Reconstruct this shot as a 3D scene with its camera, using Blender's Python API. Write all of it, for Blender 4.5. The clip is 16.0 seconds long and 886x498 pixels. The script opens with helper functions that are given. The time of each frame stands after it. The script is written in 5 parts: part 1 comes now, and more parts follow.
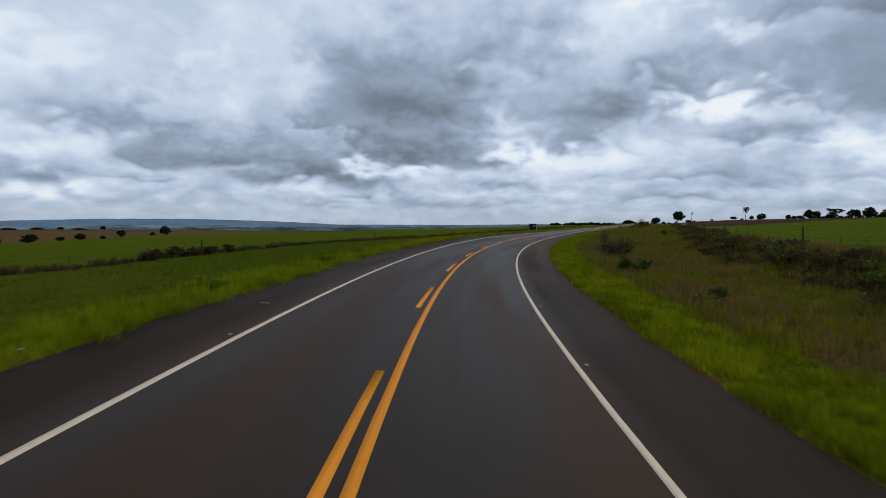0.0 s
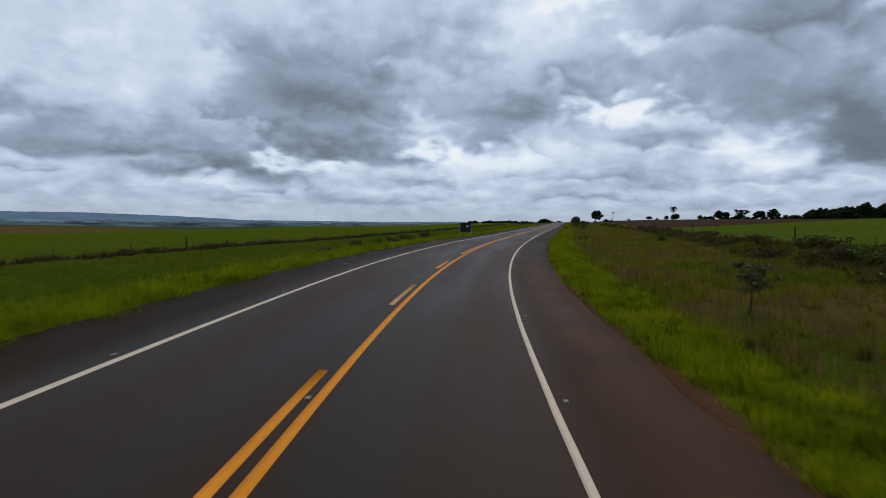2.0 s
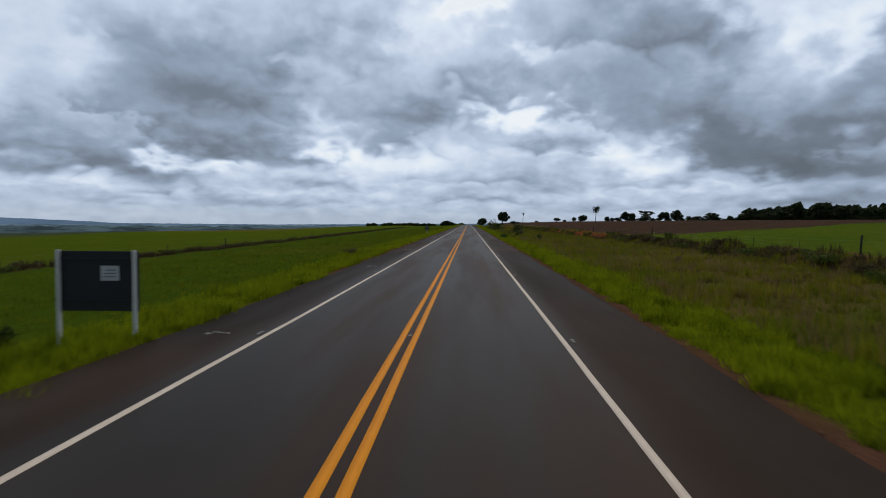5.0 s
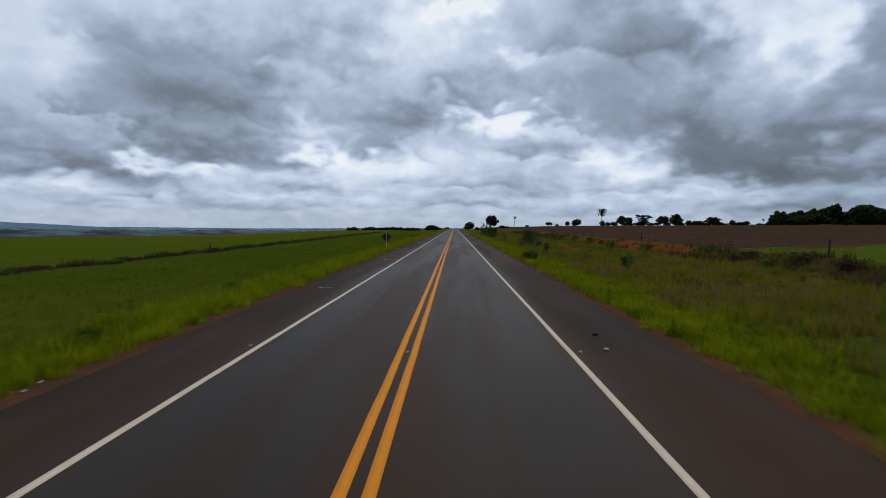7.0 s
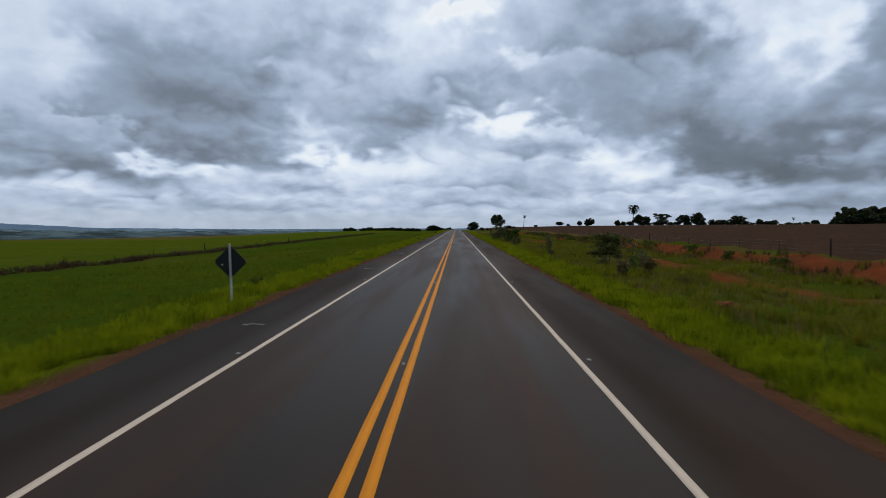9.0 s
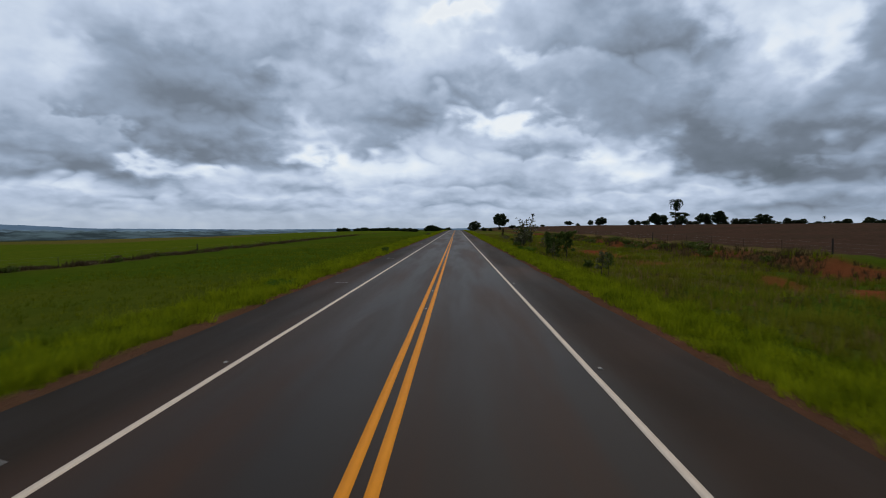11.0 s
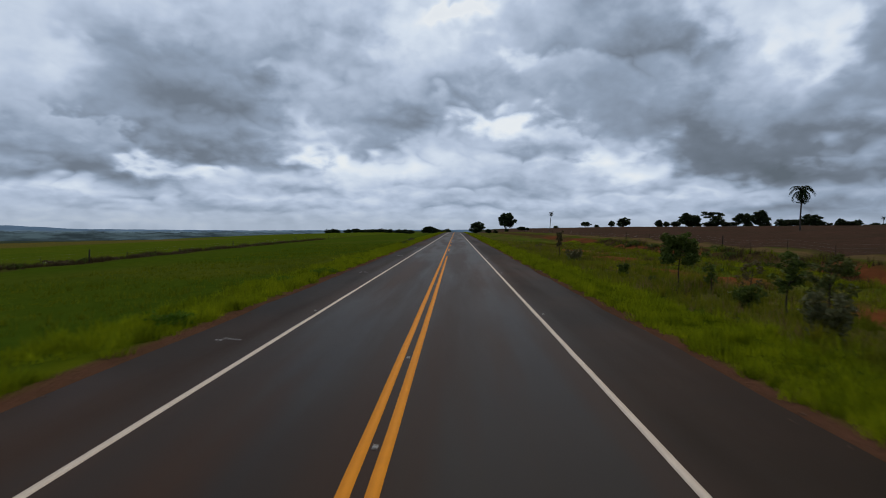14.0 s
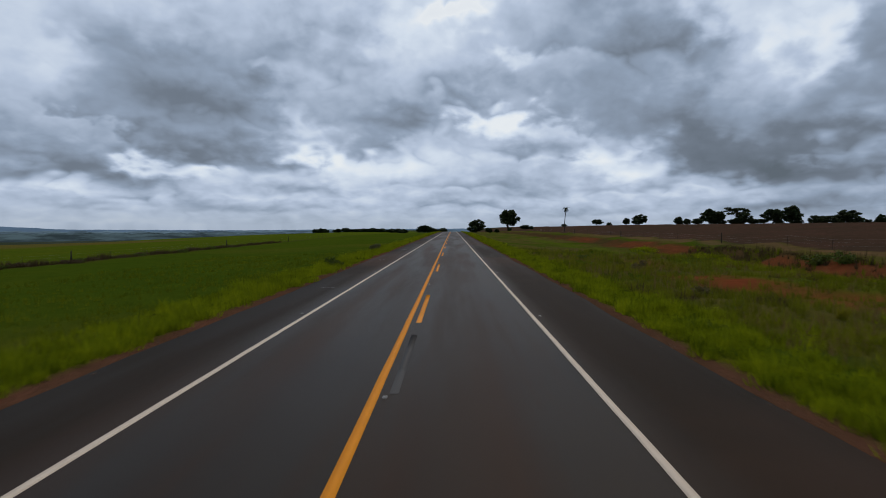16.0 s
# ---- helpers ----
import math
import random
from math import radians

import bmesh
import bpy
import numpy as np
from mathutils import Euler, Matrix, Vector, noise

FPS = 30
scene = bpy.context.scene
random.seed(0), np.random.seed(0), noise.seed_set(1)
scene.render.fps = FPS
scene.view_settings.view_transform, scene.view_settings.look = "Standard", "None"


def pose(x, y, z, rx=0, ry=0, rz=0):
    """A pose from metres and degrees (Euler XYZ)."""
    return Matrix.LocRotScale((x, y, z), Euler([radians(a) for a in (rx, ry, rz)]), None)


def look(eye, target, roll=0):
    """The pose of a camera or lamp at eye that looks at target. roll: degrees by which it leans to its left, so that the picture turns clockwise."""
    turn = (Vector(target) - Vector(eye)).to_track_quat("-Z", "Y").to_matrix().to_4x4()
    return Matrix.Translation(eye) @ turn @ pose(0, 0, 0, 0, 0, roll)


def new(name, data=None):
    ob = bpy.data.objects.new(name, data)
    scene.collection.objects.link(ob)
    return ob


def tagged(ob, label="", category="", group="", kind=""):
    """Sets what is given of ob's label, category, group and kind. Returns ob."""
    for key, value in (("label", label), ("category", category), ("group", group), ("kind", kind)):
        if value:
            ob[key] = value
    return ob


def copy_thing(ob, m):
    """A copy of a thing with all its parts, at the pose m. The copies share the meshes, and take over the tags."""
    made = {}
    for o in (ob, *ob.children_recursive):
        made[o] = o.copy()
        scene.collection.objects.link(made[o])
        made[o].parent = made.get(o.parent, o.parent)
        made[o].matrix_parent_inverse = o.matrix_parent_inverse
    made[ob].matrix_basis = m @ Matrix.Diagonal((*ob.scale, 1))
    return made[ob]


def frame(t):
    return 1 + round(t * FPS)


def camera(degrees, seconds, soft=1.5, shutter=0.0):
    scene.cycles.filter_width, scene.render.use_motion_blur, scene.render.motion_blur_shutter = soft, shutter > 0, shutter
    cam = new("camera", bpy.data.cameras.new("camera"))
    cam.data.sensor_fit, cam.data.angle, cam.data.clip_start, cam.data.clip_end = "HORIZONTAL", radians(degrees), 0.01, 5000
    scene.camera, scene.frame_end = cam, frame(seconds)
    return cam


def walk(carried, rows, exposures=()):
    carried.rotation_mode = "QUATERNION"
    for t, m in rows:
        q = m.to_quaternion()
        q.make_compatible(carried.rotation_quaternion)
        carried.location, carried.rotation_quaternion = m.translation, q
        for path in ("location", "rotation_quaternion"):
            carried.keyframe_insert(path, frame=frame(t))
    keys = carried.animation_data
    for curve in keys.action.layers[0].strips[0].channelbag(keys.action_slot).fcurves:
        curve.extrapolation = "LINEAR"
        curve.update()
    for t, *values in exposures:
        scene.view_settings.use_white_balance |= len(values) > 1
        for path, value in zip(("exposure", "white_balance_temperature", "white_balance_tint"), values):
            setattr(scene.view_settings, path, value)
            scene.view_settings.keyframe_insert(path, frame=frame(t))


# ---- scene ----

# ---- camera ----
cam = camera(78.2, 16.0, soft=0.95, shutter=0.15)
# seconds, place, turn left of +y, tilt up, lean to the right
PATH = [
    (0.0, 21.914, 2.990, 2.727, 21.690, -3.009, -0.239),
    (0.5, 17.872, 14.720, 2.706, 19.647, -2.994, -0.648),
    (1.0, 14.425, 26.626, 2.679, 17.331, -3.693, -1.465),
    (1.5, 11.435, 38.638, 2.656, 15.333, -3.544, -1.046),
    (2.0, 8.760, 50.712, 2.649, 12.972, -3.224, -0.883),
    (2.5, 6.644, 62.890, 2.635, 10.706, -3.283, -0.433),
    (3.0, 4.942, 75.130, 2.638, 8.614, -2.604, -0.418),
    (3.5, 3.532, 87.417, 2.677, 6.870, -2.327, -0.706),
    (4.0, 2.517, 99.770, 2.721, 5.595, -2.830, -0.779),
    (4.5, 1.845, 112.171, 2.757, 3.892, -2.846, -0.754),
    (5.0, 1.394, 124.601, 2.785, 2.677, -2.863, -0.729),
    (5.5, 1.111, 137.049, 2.806, 1.951, -2.880, -0.704),
    (6.0, 0.951, 149.506, 2.811, 1.584, -2.897, -0.679),
    (6.5, 0.929, 161.963, 2.811, 1.236, -2.913, -0.654),
    (7.0, 1.000, 174.419, 2.811, 1.166, -2.397, -0.851),
    (7.5, 1.058, 186.876, 2.811, 1.100, -2.471, -0.691),
    (8.0, 1.089, 199.332, 2.811, 1.329, -2.494, -0.482),
    (8.5, 1.082, 211.787, 2.811, 1.518, -2.354, -0.595),
    (9.0, 1.056, 224.243, 2.811, 1.437, -2.369, -0.690),
    (9.5, 1.041, 236.698, 2.811, 1.423, -2.370, -0.668),
    (10.0, 1.027, 249.153, 2.811, 1.410, -2.372, -0.646),
    (10.5, 1.016, 261.607, 2.811, 1.397, -2.374, -0.624),
    (11.0, 1.006, 274.061, 2.811, 1.383, -2.375, -0.601),
    (11.5, 0.998, 286.515, 2.811, 1.370, -2.377, -0.579),
    (12.0, 0.987, 298.969, 2.811, 1.443, -2.388, -0.629),
    (12.5, 0.983, 311.422, 2.811, 1.398, -2.630, -0.672),
    (13.0, 0.999, 323.875, 2.811, 1.407, -2.218, -0.629),
    (13.5, 0.981, 336.328, 2.811, 1.364, -2.325, -0.935),
    (14.0, 0.989, 348.781, 2.811, 1.322, -2.233, -0.733),
    (14.5, 0.982, 361.233, 2.811, 1.260, -2.559, -0.485),
    (15.0, 1.018, 373.685, 2.811, 1.176, -2.255, -0.478),
    (15.5, 1.059, 386.136, 2.811, 1.009, -2.631, -0.570),
    (16.0, 1.111, 398.588, 2.811, 0.958, -2.343, -0.473),
]
walk(cam, [(t, pose(x, y, z, 90 + tilt, 0, turn) @ pose(0, 0, 0, 0, 0, -lean)) for t, x, y, z, turn, tilt, lean in PATH],
     ((0.0, -0.08), (9.0, -0.07), (12.5, -0.13), (14.5, -0.17), (16.0, -0.17)))

# ---- sky and light ----
scene.view_settings.exposure = 0.0
world = bpy.data.worlds.new("overcast_sky")
scene.world = world
world.use_nodes = True
wt = world.node_tree
wt.nodes.clear()


def wnode(kind, **inputs):
    n = wt.nodes.new(kind)
    for key, value in inputs.items():
        if hasattr(value, "is_output"):
            wt.links.new(value, n.inputs[int(key[1:])])
        else:
            n.inputs[int(key[1:])].default_value = value
    return n


def wmath(op, a, b=0.0, c=0.0, clamp=False):
    n = wnode("ShaderNodeMath", i0=a, i1=b, i2=c)
    n.operation, n.use_clamp = op, clamp
    return n.outputs[0]


way = wnode("ShaderNodeTexCoord").outputs["Generated"]
axes = wnode("ShaderNodeSeparateXYZ", i0=way)
up_part = wmath("MAXIMUM", axes.outputs[2], 0.0)
east = wmath("MULTIPLY", wmath("ARCTAN2", axes.outputs[0], axes.outputs[1]), 57.2958)
rise = wmath("MULTIPLY", wmath("ARCSINE", axes.outputs[2]), 57.2958)
# a deck of cloud whose pattern crowds together towards the horizon
low_rise = wmath("MAXIMUM", rise, 0.0)
deck_x = wmath("MULTIPLY", east, 0.1)
deck_y = wmath("MULTIPLY", wmath("MULTIPLY_ADD", wmath("LOGARITHM", wmath("ADD", low_rise, 4.0), 2.71828), 8.0, low_rise), 0.1)


def deck_noise(scale, detail, rough, warp, lift):
    at = wnode("ShaderNodeCombineXYZ", i0=wmath("ADD", deck_x, lift), i1=wmath("ADD", deck_y, lift * 0.7), i2=lift).outputs[0]
    n = wnode("ShaderNodeTexNoise", i0=at, i2=scale, i3=detail, i4=rough)
    n.inputs["Distortion"].default_value = warp
    return wmath("SUBTRACT", n.outputs[0], 0.5)


billow = deck_noise(0.6, 3.0, 0.45, 0.2, 3.7)
tufts = deck_noise(1.5, 4.0, 0.42, 0.3, 11.3)
wisps = deck_noise(4.2, 3.0, 0.45, 0.2, 23.1)
curl = deck_noise(1.8, 4.0, 0.42, 0.2, 37.9)
# rounded heaps: folds are dark, crowns light
puffs = wmath("ABSOLUTE", deck_noise(2.0, 2.0, 0.42, 0.3, 31.9))
lumps = wmath("ABSOLUTE", deck_noise(5.0, 2.0, 0.42, 0.2, 47.3))
# ragged outlines for the single clouds, finer near the horizon
ragged = wmath("MULTIPLY_ADD", wmath("MAXIMUM", rise, 0.0), 0.42, 0.9)
fray_r = wmath("MULTIPLY_ADD", wmath("ADD", wmath("MULTIPLY_ADD", puffs, -1.2, tufts), wmath("MULTIPLY", wisps, 0.35)), ragged, rise)
fray_e = wmath("MULTIPLY_ADD", wmath("ADD", curl, wmath("MULTIPLY", wisps, 0.5)), 13.0, east)
shade = [0.0]


def mass(azimuth, base, wide, tall, dark, slope=0.0):
    """A cloud with a grey underside: firm along its base, thinning out upwards. Degrees right of +y and above the horizon."""
    off = wmath("SUBTRACT", fray_e, azimuth)
    over = wmath("SUBTRACT", wmath("MULTIPLY_ADD", off, -slope, fray_r), base)
    foot = wnode("ShaderNodeMapRange", i0=over, i1=-0.10 * tall - 0.1, i2=0.22 * tall + 0.2)
    foot.interpolation_type = "SMOOTHSTEP"
    far = wmath("POWER", wmath("ABSOLUTE", wmath("DIVIDE", off, wide)), 3.0)
    high = wmath("POWER", wmath("DIVIDE", wmath("MAXIMUM", over, 0.0), tall), 1.5)
    thin = wmath("POWER", 2.71828, wmath("MULTIPLY", wmath("ADD", far, high), -1.0))
    shade[0] = wmath("MULTIPLY_ADD", wmath("MULTIPLY", foot.outputs[0], thin), -dark, shade[0])


def gap(azimuth, elevation, wide, tall, light):
    """A bright break or sunlit crown."""
    da = wmath("DIVIDE", wmath("SUBTRACT", fray_e, azimuth), wide)
    de = wmath("DIVIDE", wmath("SUBTRACT", fray_r, elevation), tall)
    fall = wmath("ADD", wmath("MULTIPLY", da, da), wmath("MULTIPLY", de, de))
    bell = wmath("POWER", 2.71828, wmath("MULTIPLY", fall, -0.8))
    shade[0] = wmath("MULTIPLY_ADD", bell, 0.42 * light, shade[0])


mass(-24.6, 9.5, 10.5, 7.8, 0.34, -0.00)
mass(-22.6, 5.2, 8.5, 4.4, 0.48, -0.06)
mass(-35.5, 3.2, 7.8, 3.7, 0.48, -0.04)
mass(-31.9, 6.9, 4.4, 3.0, 0.24, -0.45)
mass(-9.4, 7.1, 4.9, 3.4, 0.34, 0.00)
mass(-4.2, 9.1, 7.1, 5.1, 0.28, -0.10)
mass(7.0, 6.4, 4.9, 2.6, 0.38, 0.00)
mass(3.4, 11.7, 6.4, 4.2, 0.26, -0.10)
mass(20.7, 6.6, 9.6, 11.3, 0.40, -0.34)
mass(25.8, 4.3, 5.3, 2.9, 0.36, -0.03)
mass(33.0, 3.8, 6.0, 2.4, 0.34, 0.00)
mass(33.1, 6.6, 4.4, 4.5, 0.38, 0.00)
mass(15.5, 15.3, 9.1, 6.7, 0.24, -0.10)
gap(39.0, 14.0, 4.0, 6.0, -0.75)
mass(11.5, 9.3, 3.3, 2.8, 0.20, -0.20)
mass(-14.6, 13.9, 6.7, 5.9, 0.16, 0.00)
mass(-31.2, 13.7, 4.9, 5.2, 0.14, 0.00)
mass(-17.9, 3.0, 4.9, 0.9, 0.16, 0.00)
mass(18.2, 3.4, 5.2, 0.8, 0.18, 0.00)
mass(-28.1, 2.3, 3.8, 0.6, 0.16, 0.00)
mass(1.2, 1.8, 6.5, 0.6, 0.16, 0.00)
mass(3.0, 3.7, 5.3, 0.8, 0.16, 0.00)
mass(33.0, 0.6, 13.0, 4.5, 0.20, 0.00)
mass(-31.7, 2.1, 3.6, 0.8, 0.16, 0.00)
mass(-21.6, 1.1, 5.2, 0.8, 0.16, 0.00)
mass(-12.3, 3.0, 3.4, 0.9, 0.14, 0.00)
mass(13.9, 1.0, 4.9, 0.7, 0.16, 0.00)
mass(31.0, 1.6, 5.9, 0.7, 0.15, 0.00)
mass(-5.3, 4.0, 3.5, 1.1, 0.15, 0.00)
mass(8.8, 3.0, 4.0, 0.9, 0.14, 0.00)
mass(-37.1, 1.3, 3.1, 0.7, 0.14, 0.00)
gap(0.3, 20.8, 3.5, 1.4, 1.00)
gap(6.7, 10.1, 2.8, 1.7, 1.00)
gap(2.3, 10.8, 1.9, 1.1, 0.70)
gap(6.5, 16.4, 1.4, 1.0, 0.40)
gap(-29.8, 6.1, 1.7, 1.1, 0.95)
gap(-35.1, 3.5, 3.5, 0.6, 0.80)
gap(-12.7, 6.4, 2.0, 1.4, 0.75)
gap(-25.9, 5.0, 3.0, 0.5, 0.60)
gap(13.5, 6.8, 3.3, 0.9, 0.55)
gap(19.2, 5.2, 4.1, 0.7, 0.50)
gap(32.2, 16.5, 2.4, 2.7, 0.50)
gap(26.1, 17.9, 2.5, 3.3, 0.40)
gap(33.3, 13.9, 1.5, 2.6, 0.30)
gap(-36.2, 13.4, 2.4, 2.3, 0.25)
gap(-19.0, 14.1, 1.2, 0.9, 0.25)
gap(-14.3, 9.5, 1.5, 1.2, 0.40)
gap(-6.5, 5.9, 5.9, 0.8, 0.40)
gap(4.1, 6.9, 3.5, 0.5, 0.40)
gap(-11.1, 4.0, 15.0, 1.0, 0.16)
gap(24.2, 3.3, 5.7, 0.5, 0.35)
gap(-5.4, 18.6, 4.1, 3.1, 0.30)
gap(-31.3, 0.2, 5.4, 0.4, 0.35)
mass(-47.7, 4.7, 6.5, 3.7, 0.36, 0.00)
mass(-58.5, 2.5, 4.0, 2.1, 0.30, 0.00)
mass(-55.6, 7.4, 6.0, 3.2, 0.24, -0.10)
mass(-51.5, 3.2, 2.0, 0.7, 0.20, 0.00)
gap(-56.1, 2.4, 2.5, 0.5, 0.70)
gap(-57.2, 5.6, 3.0, 1.1, 0.40)
gap(-58.2, 13.2, 3.0, 2.1, 0.35)
gap(-40.2, 4.7, 2.5, 0.4, 0.50)
gap(-44.2, 14.2, 2.0, 2.1, 0.25)
calm = wnode("ShaderNodeMapRange", i0=rise, i1=5.0, i2=16.0, i3=1.0, i4=0.55).outputs[0]
tone = wmath("MULTIPLY_ADD", billow, 0.24, 0.74)
tone = wmath("MULTIPLY_ADD", wmath("MULTIPLY", tufts, calm), 0.24, tone)
tone = wmath("MULTIPLY_ADD", wisps, wnode("ShaderNodeMapRange", i0=rise, i1=2.0, i2=12.0, i3=0.34, i4=0.09).outputs[0], tone)
tone = wmath("MULTIPLY_ADD", wmath("MULTIPLY", wmath("SUBTRACT", puffs, 0.08), calm), 0.40, tone)
tone = wmath("MULTIPLY_ADD", wmath("SUBTRACT", lumps, 0.08), wnode("ShaderNodeMapRange", i0=rise, i1=2.0, i2=12.0, i3=0.18, i4=0.12).outputs[0], tone)
tone = wmath("MULTIPLY_ADD", shade[0], 1.02, tone)
tone = wmath("SUBTRACT", tone, wnode("ShaderNodeMapRange", i0=rise, i1=1.0, i2=8.0, i3=0.09, i4=0.0).outputs[0])
# darkened overhead and behind, where it is unseen, to dim the land
thick = wnode("ShaderNodeMapRange", i0=wmath("MULTIPLY_ADD", axes.outputs[1], -0.55, up_part), i1=0.0, i2=0.95, i3=0.0, i4=0.42)
tone = wmath("SUBTRACT", tone, thick.outputs[0])
tint = wnode("ShaderNodeValToRGB", i0=tone)
ramp = tint.color_ramp
ramp.elements[0].position, ramp.elements[0].color = 0.05, (0.125, 0.155, 0.190, 1)
ramp.elements[1].position, ramp.elements[1].color = 1.0, (0.93, 0.97, 1.0, 1)
for at, shade in ((0.30, (0.180, 0.220, 0.280, 1)), (0.50, (0.312, 0.390, 0.512, 1)), (0.68, (0.52, 0.615, 0.775, 1)), (0.84, (0.74, 0.83, 0.95, 1))):
    ramp.elements.new(at).color = shade
# the clear sky that shows faintly through the thin places
air = wt.nodes.new("ShaderNodeTexSky")
air.sky_type, air.sun_disc = "NISHITA", False
air.sun_elevation, air.sun_rotation = radians(55), radians(15)
thin = wmath("MULTIPLY", wmath("SUBTRACT", tone, 0.72, clamp=True), 0.35)
blend = wt.nodes.new("ShaderNodeMix")
blend.data_type = "RGBA"
faint = wnode("ShaderNodeVectorMath", i0=air.outputs[0], i1=(0.09, 0.09, 0.09))
faint.operation = "MULTIPLY"
wt.links.new(thin, blend.inputs[0])
wt.links.new(tint.outputs[0], blend.inputs[6])
wt.links.new(faint.outputs[0], blend.inputs[7])
# grey-blue distance low over the horizon
low = wnode("ShaderNodeMapRange", i0=rise, i1=0.0, i2=2.4, i3=0.6, i4=0.0)
low.interpolation_type = "SMOOTHSTEP"
veil = wt.nodes.new("ShaderNodeMix")
veil.data_type = "RGBA"
wt.links.new(low.outputs[0], veil.inputs[0])
wt.links.new(blend.outputs[2], veil.inputs[6])
veil.inputs[7].default_value = (0.40, 0.47, 0.565, 1)
back = wnode("ShaderNodeBackground", i0=veil.outputs[2], i1=1.0)
wt.links.new(back.outputs[0], wt.nodes.new("ShaderNodeOutputWorld").inputs[0])

sun = new("sun", bpy.data.lights.new("sun", "SUN"))
sun.data.energy, sun.data.angle, sun.data.color = 1.3, radians(25), (1.0, 0.85, 0.68)
sun.matrix_world = look((30, 120, 160), (0, 0, 0))

# ---- materials ----


def material(name, rough=0.8, metal=0.0, spec=0.3):
    m = bpy.data.materials.new(name)
    m.use_nodes = True
    b = m.node_tree.nodes["Principled BSDF"]
    b.inputs["Roughness"].default_value, b.inputs["Metallic"].default_value = rough, metal
    b.inputs["Specular IOR Level"].default_value = spec
    return m, m.node_tree, b


def mnode(tree, kind, **inputs):
    n = tree.nodes.new(kind)
    for key, value in inputs.items():
        if hasattr(value, "is_output"):
            tree.links.new(value, n.inputs[int(key[1:])])
        else:
            n.inputs[int(key[1:])].default_value = value
    return n


def mix(tree, fac, a, b):
    n = tree.nodes.new("ShaderNodeMix")
    n.data_type = "RGBA"
    for socket, value in ((0, fac), (6, a), (7, b)):
        if hasattr(value, "is_output"):
            tree.links.new(value, n.inputs[socket])
        else:
            n.inputs[socket].default_value = (*value, 1) if socket else value
    return n.outputs[2]


def spots(tree, scale, detail=5.0, lo=0.4, hi=0.6, stretch=(1, 1, 1), rough=0.6):
    """Noise in metres, cut to 0..1 between lo and hi."""
    at = mnode(tree, "ShaderNodeTexCoord").outputs["Object"]
    place = mnode(tree, "ShaderNodeMapping", i0=at)
    place.inputs["Scale"].default_value = stretch
    n = mnode(tree, "ShaderNodeTexNoise", i0=place.outputs[0], i2=scale, i3=detail, i4=rough)
    r = mnode(tree, "ShaderNodeMapRange", i0=n.outputs[0], i1=lo, i2=hi, i3=0.0, i4=1.0)
    return r.outputs[0]


def relief(tree, bsdf, height, strength, distance):
    b = mnode(tree, "ShaderNodeBump", i0=strength, i1=distance)
    tree.links.new(height, b.inputs["Height"])
    tree.links.new(b.outputs[0], bsdf.inputs["Normal"])


def paint(name, base, other, scale, rough=0.8, spec=0.3, metal=0.0, bump=0.2, grain=40.0):
    """A surface of two colours in patches, with grain."""
    m, tree, b = material(name, rough, metal, spec)
    c = mix(tree, spots(tree, scale, 4.0, 0.35, 0.65), base, other)
    fine = spots(tree, grain, 3.0, 0.3, 0.7)
    c = mix(tree, mnode(tree, "ShaderNodeMath", i0=fine, i1=0.25).outputs[0], c, tuple(v * 0.7 for v in base))
    tree.nodes[-1].inputs[0].default_value = 0.2
    tree.links.new(c, b.inputs["Base Color"])
    relief(tree, b, fine, bump, 0.01)
    return m


def foliage(name, dark, light, rough=0.55, glow=0.25, patch=0.0):
    """Leaves: each leaf its own shade."""
    m, tree, b = material(name, rough, 0.0, 0.04)
    isle = mnode(tree, "ShaderNodeNewGeometry").outputs["Random Per Island"]
    if patch:
        drift = mnode(tree, "ShaderNodeMath", i0=spots(tree, patch, 3.0, 0.36, 0.64), i1=0.55)
        drift.operation = "MULTIPLY"
        isle = mnode(tree, "ShaderNodeMath", i0=isle, i1=0.5, i2=drift.outputs[0])
        isle.operation = "MULTIPLY_ADD"
        isle = isle.outputs[0]
    c = mix(tree, isle, dark, light)
    tree.links.new(c, b.inputs["Base Color"])
    thin = mnode(tree, "ShaderNodeBsdfTranslucent")
    tree.links.new(c, thin.inputs[0])
    both = mnode(tree, "ShaderNodeMixShader", i0=glow)
    tree.links.new(b.outputs[0], both.inputs[1])
    tree.links.new(thin.outputs[0], both.inputs[2])
    tree.links.new(both.outputs[0], tree.nodes["Material Output"].inputs[0])
    return m


# asphalt: damp, with brownish dust and the lanes' sheen painted as paler bands
ASPHALT, tree, b = material("asphalt", 0.5, 0.0, 0.055)
uv = mnode(tree, "ShaderNodeUVMap").outputs[0]
cut = mnode(tree, "ShaderNodeSeparateXYZ", i0=uv)
across = cut.outputs[0]
grain = spots(tree, 55.0, 3.0, 0.3, 0.7)
worn = spots(tree, 0.09, 5.0, 0.35, 0.68)
streak_at = mnode(tree, "ShaderNodeMapping", i0=uv)
streak_at.inputs["Scale"].default_value = (1.1, 0.035, 1)
streak = mnode(tree, "ShaderNodeTexNoise", i0=streak_at.outputs[0], i2=1.0, i3=5.0, i4=0.6).outputs[0]
streak = mnode(tree, "ShaderNodeMapRange", i0=streak, i1=0.38, i2=0.64).outputs[0]


